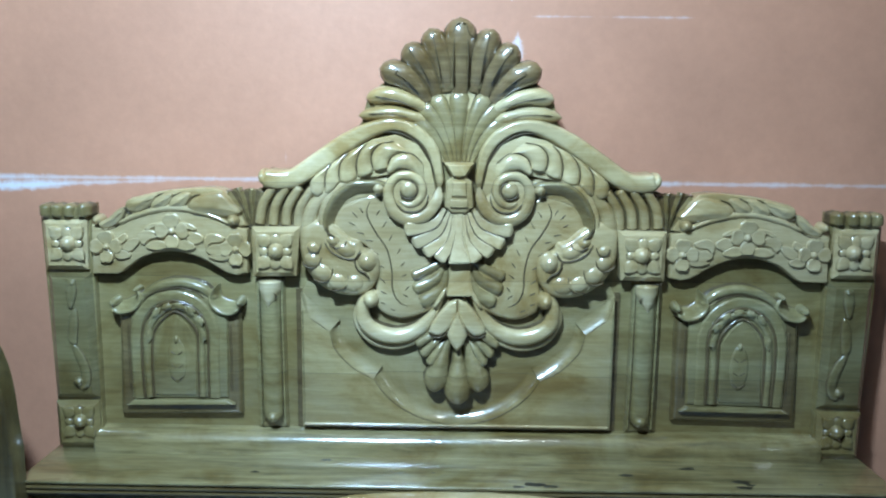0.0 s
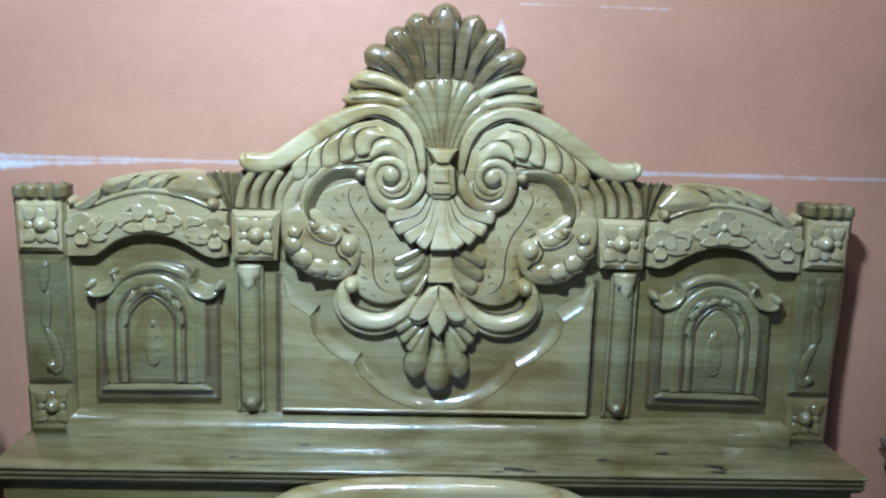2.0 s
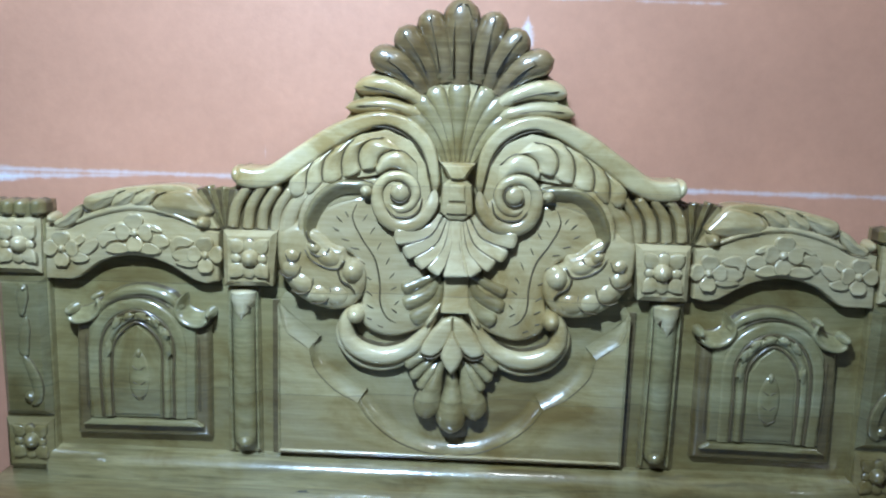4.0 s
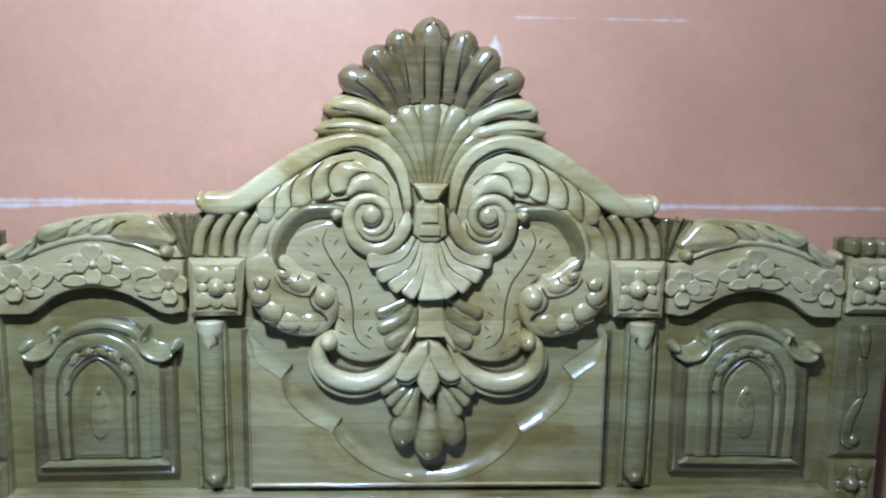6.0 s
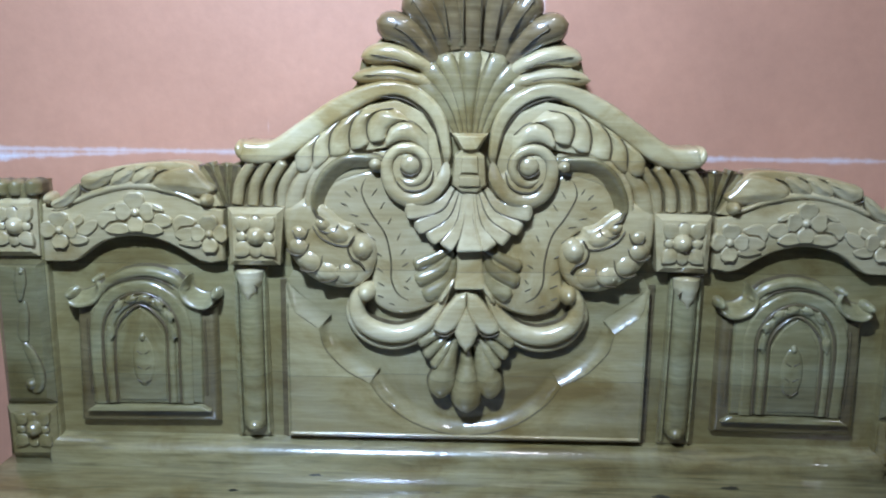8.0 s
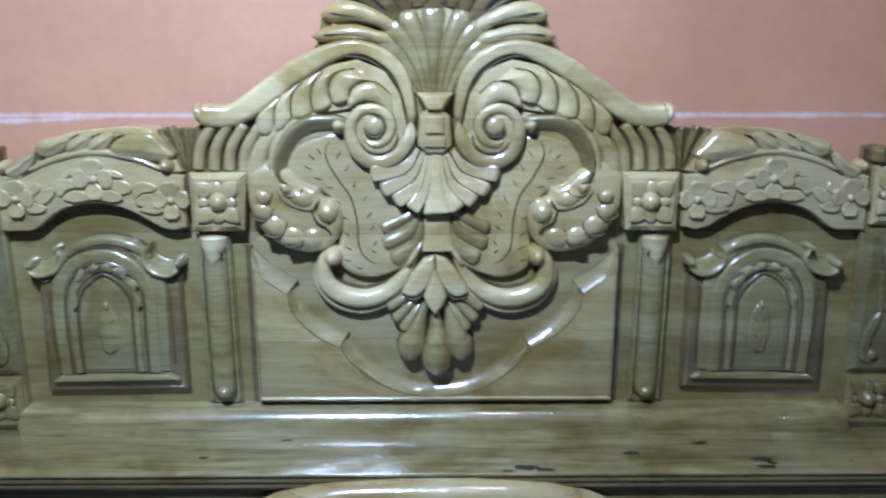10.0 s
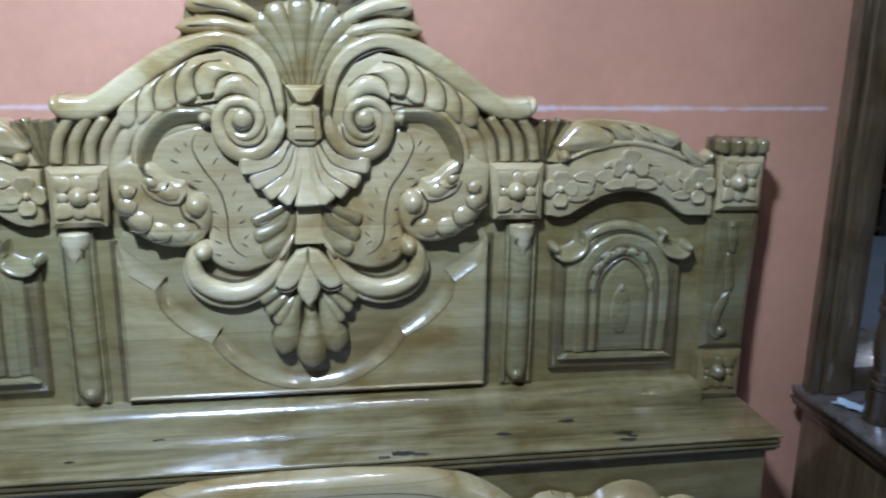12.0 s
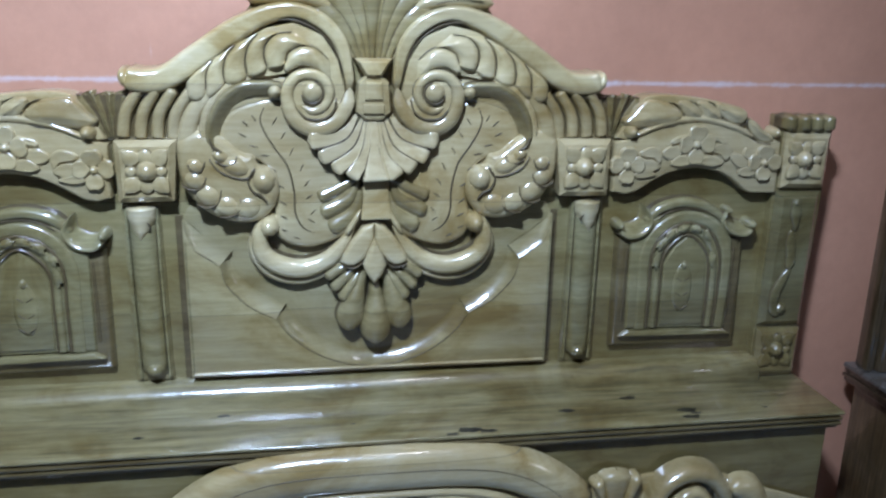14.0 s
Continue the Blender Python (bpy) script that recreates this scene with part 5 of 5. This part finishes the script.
def sheen_top():
    """Brown varnish with its pale bluish sheen mixed into the colour in patches."""
    m, nt, bsdf = shader("varnished top with a painted sheen")
    tc = nt.nodes.new("ShaderNodeTexCoord").outputs["Object"]
    film = noise_at(nt, tc, (1.0, 1.6, 1.0), 7.0, 5.0, 0.62, 1.2)
    grain = noise_at(nt, tc, (1.0, 14.0, 14.0), 9.0)
    wood = ramp(nt, grain, ((0.3, (0.055, 0.035, 0.020)), (0.7, (0.105, 0.072, 0.045))))
    pale_sheen = ramp(nt, film, ((0.20, (0.05, 0.05, 0.05)), (0.85, (0.62, 0.62, 0.62))))
    nt.links.new(mixed(nt, pale_sheen, wood, (0.15, 0.165, 0.165)), bsdf.inputs["Base Color"])
    nt.links.new(ramp(nt, film, ((0.3, (0.20, 0.20, 0.20)), (0.7, (0.42, 0.38, 0.38)))), bsdf.inputs["Roughness"])
    bsdf.inputs["Coat Weight"].default_value = 0.4
    return m


SHEEN_TOP = sheen_top()
bm = bmesh.new()
box(bm, (0, 0, TZ - 0.012), (TW, TD, TZ), 0.003)
part("top", bm, SHEEN_TOP, table, "polished wooden top with a painted pale sheen")
for z0, inset in ((TZ - 0.024, 0.004), (TZ - 0.036, 0.0), (TZ - 0.048, 0.006)):
    bm = bmesh.new()
    box(bm, (inset, inset, z0 + 0.001), (TW - inset, TD, z0 + 0.0115), 0.003)
    part("edge_bead", bm, TEAK_FLAT, table)
for x0, x1 in ((0.03, 0.20), (0.204, 0.62), (0.624, 1.02)):
    bm = bmesh.new()
    box(bm, (x0, 0.03, 0.0), (x1, TD - 0.01, TZ - 0.049), 0.004)
    part("cabinet_body", bm, TEAK, table)
bm = bmesh.new()
box(bm, (0.035, TD - 0.075, TZ), (0.105, TD - 0.015, 2.05), 0.008)
part("mirror_stile", bm, TEAK, table, "thick fluted upright of the mirror frame")
bm = bmesh.new()
box(bm, (0.012, TD - 0.062, TZ), (0.034, TD - 0.02, 2.05), 0.006)
part("mirror_bead", bm, TEAK, table)
bm = bmesh.new()
box(bm, (0.106, TD - 0.06, TZ), (TW - 0.03, TD - 0.02, TZ + 0.045), 0.006)
part("mirror_rail", bm, TEAK_FLAT, table)
bm = bmesh.new()
box(bm, (0.106, TD - 0.06, 1.98), (TW - 0.03, TD - 0.02, 2.05), 0.006)
part("mirror_rail", bm, TEAK_FLAT, table)
glass, nt, bsdf = shader("mirror glass")
bsdf.inputs["Base Color"].default_value = (0.86, 0.90, 0.92, 1)
bsdf.inputs["Metallic"].default_value = 1.0
bsdf.inputs["Roughness"].default_value = 0.015
bm = bmesh.new()
box(bm, (0.106, TD - 0.040, TZ + 0.045), (TW - 0.03, TD - 0.034, 1.98), 0.0)
part("mirror", bm, glass, table, "clear mirror glass")
prof = [(0.034, TZ), (0.034, TZ + 0.004), (0.032, TZ + 0.03), (0.031, 0.795)]
for z in (0.816, 0.9794, 1.1368, 1.2945, 1.4477, 1.603, 1.758, 1.915):
    prof += [(0.0270, z - 0.020), (0.0305, z - 0.018), (0.0315, z - 0.012), (0.0300, z - 0.005), (0.0262, z - 0.002), (0.0262, z + 0.002), (0.0300, z + 0.005), (0.0315, z + 0.012), (0.0300, z + 0.018), (0.0255, z + 0.020), (0.0268, z + 0.034), (0.0310, z + 0.062), (0.0325, z + 0.080), (0.0305, z + 0.104), (0.0268, z + 0.126), (0.0262, z + 0.134)]
prof += [(0.03, 2.05)]
prof = [p for p in prof if p[1] <= 2.05]
bm = bmesh.new()
lathe(bm, 0.077, 0.225, prof, 28)
part("turned_post", bm, TEAK_DARK, table, "ring-turned post")


def paper(name, place, sx, sy, turn, label):
    """A small crumpled sheet lying on the table."""
    rng = random.Random(7)
    thing = new(name)
    thing.location = place
    thing.rotation_euler = (0, 0, radians(turn))
    tagged(thing, label, "paper")
    verts = [(sx * (i / 6 - 0.5), sy * (j / 6 - 0.5), 0.001 + rng.random() * 0.006 + 0.010 * abs(i / 6 - 0.5)) for i in range(7) for j in range(7)]
    verts += [(x, y, max(0.0, z - 0.0008)) for x, y, z in verts]
    faces = [(a, a + 7, a + 8, a + 1) for i in range(6) for j in range(6) for a in [i * 7 + j]]
    faces += [tuple(49 + q for q in reversed(f)) for f in faces]
    link_mesh("sheet", verts, faces, PAPER, thing, sharp=30)


def paper_white():
    m, nt, bsdf = shader("pale blue paper")
    tc = nt.nodes.new("ShaderNodeTexCoord").outputs["Object"]
    n = noise_at(nt, tc, (1, 1, 1), 30.0)
    nt.links.new(ramp(nt, n, ((0.3, (0.30, 0.38, 0.43)), (0.7, (0.40, 0.48, 0.53)))), bsdf.inputs["Base Color"])
    bsdf.inputs["Roughness"].default_value = 0.5
    return m


PAPER = paper_white()
paper("folded_paper", (1.178, 1.706, 0.7202), 0.035, 0.075, 32, "small folded pale paper lying on the dressing table")
paper("folded_paper", (1.735, 1.505, 0.7202), 0.10, 0.06, 12, "crumpled pale blue paper lying on the dressing table")
boxy = new("trinket_box")
boxy.location = (1.90, 1.475, 0.7205)
tagged(boxy, "small dark wooden box on the dressing table", "box")
bm = bmesh.new()
box(bm, (-0.06, -0.04, 0.0), (0.06, 0.04, 0.065), 0.004)
part("body", bm, TEAK_FLAT, boxy)
bm = bmesh.new()
box(bm, (-0.063, -0.043, 0.066), (0.063, 0.043, 0.085), 0.005)
part("lid", bm, TEAK_FLAT, boxy)

# ---- shelf rack and bulb at the far side of the shop ----
rack = new("wooden_rack")
rack.location = (4.6, -2.66, 0.0)
tagged(rack, "dark wooden rack with open shelves against the far wall", "rack")
for x in (-1.4, -0.7, 0.0, 0.7, 1.4):
    bm = bmesh.new()
    box(bm, (x - 0.03, -0.2, 0.0), (x + 0.03, 0.2, 2.3), 0.006)
    part("upright", bm, TEAK_DARK, rack)
bm = bmesh.new()
box(bm, (-1.43, -0.225, 0.02), (1.43, -0.212, 2.3), 0.003)
part("back_panel", bm, TEAK, rack)
for z in (0.05, 0.40, 0.75, 1.15, 1.55, 1.92, 2.27):
    bm = bmesh.new()
    box(bm, (-1.42, -0.21, z), (1.42, 0.205, z + 0.03), 0.005)
    part("shelf", bm, TEAK, rack)
warm, nt, bsdf = shader("glowing amber bulb")
bsdf.inputs["Emission Color"].default_value = (1.0, 0.20, 0.05, 1)
bsdf.inputs["Emission Strength"].default_value = 3.0
bulb = new("bulb")
bulb.location = (4.418, -2.36, 1.185)
tagged(bulb, "small glowing amber bulb hanging before the rack", "bulb")
bm = bmesh.new()
bmesh.ops.create_uvsphere(bm, u_segments=16, v_segments=10, radius=0.026)
part("glass", bm, warm, bulb)
bm = bmesh.new()
lathe(bm, 0.0, 0.0, [(0.016, 0.028), (0.018, 0.07), (0.004, 0.075), (0.004, H - 1.185)], 10)
part("cord", bm, TEAK, bulb)

# ---- neighbour piece at the far side ----
other = new("carved_bed_end")
other.location = (-1.065, 1.55, 0.0)
tagged(other, "dark olive wooden bed end with a curved edge, beside the headboard", "bed end")
curve = spline([(-0.62, 1.42), (-0.30, 1.38), (-0.06, 1.20), (0.10, 1.02), (0.135, 0.80)], 30)
v, f = plate_mesh([*curve, (0.135, 0.0), (-0.62, 0.0)], 0.0, -0.05, 0.008)
link_mesh("curved_board", v, f, OLIVE_IN_SHADOW, other, "board with a curved edge", 30)
bm = bmesh.new()
box(bm, (-0.62, -0.16, 0.865), (0.115, 0.0115, 0.885), 0.005)
part("shelf", bm, EDGE, other, "brown shelf with a pale worn edge")

# ---- large bulb that lights the place ----
main_lamp = new("large_bulb")
main_lamp.location = LAMP
tagged(main_lamp, "large white spiral bulb hanging on a cord from the ceiling", "lamp")
glow, nt, bsdf = shader("glowing bulb")
bsdf.inputs["Emission Color"].default_value = (0.92, 1.0, 0.96, 1)
bsdf.inputs["Emission Strength"].default_value = 6.0
coil = [(0.032 * math.cos(a), 0.032 * math.sin(a), -0.085 + 0.0072 * a) for a in [0.4 * k for k in range(48)]]
verts, faces = [], []
for k, c in enumerate(coil):
    out = Vector((c[0], c[1], 0)).normalized()
    for q in range(8):
        a = 2 * math.pi * q / 8
        verts.append(tuple(Vector(c) + 0.009 * (math.cos(a) * out + math.sin(a) * Vector((0, 0, 1)))))
    if k:
        faces += [((k - 1) * 8 + q, (k - 1) * 8 + (q + 1) % 8, k * 8 + (q + 1) % 8, k * 8 + q) for q in range(8)]
link_mesh("spiral_tube", verts, faces, glow, main_lamp, "glowing spiral glass tube")
bm = bmesh.new()
lathe(bm, 0.0, 0.0, [(0.036, 0.062), (0.038, 0.075), (0.030, 0.105), (0.016, 0.115)], 20)
part("base", bm, CEILING, main_lamp, "white plastic base")
bm = bmesh.new()
lathe(bm, 0.0, 0.0, [(0.018, 0.116), (0.020, 0.125), (0.020, 0.16), (0.006, 0.168), (0.003, 0.172), (0.003, H - LAMP[2])], 14)
part("holder", bm, TEAK_DARK, main_lamp, "dark lamp holder with its cord")

# ---- small bulb on its cord ----
lamp = new("pendant_bulb")
lamp.location = SMALL_BULB
tagged(lamp, "small white bulb hanging on a cord from the ceiling", "lamp")
bm = bmesh.new()
lathe(bm, 0.0, 0.0, [(0.004, -0.052), (0.020, -0.046), (0.030, -0.030), (0.031, -0.014), (0.024, 0.004), (0.015, 0.016)], 16)
part("glass", bm, glow, lamp, "glowing white glass")
bm = bmesh.new()
lathe(bm, 0.0, 0.0, [(0.017, 0.017), (0.019, 0.03), (0.019, 0.06), (0.006, 0.07), (0.003, 0.075), (0.003, H - SMALL_BULB[2])], 12)
part("holder", bm, TEAK_DARK, lamp, "dark lamp holder with its cord")
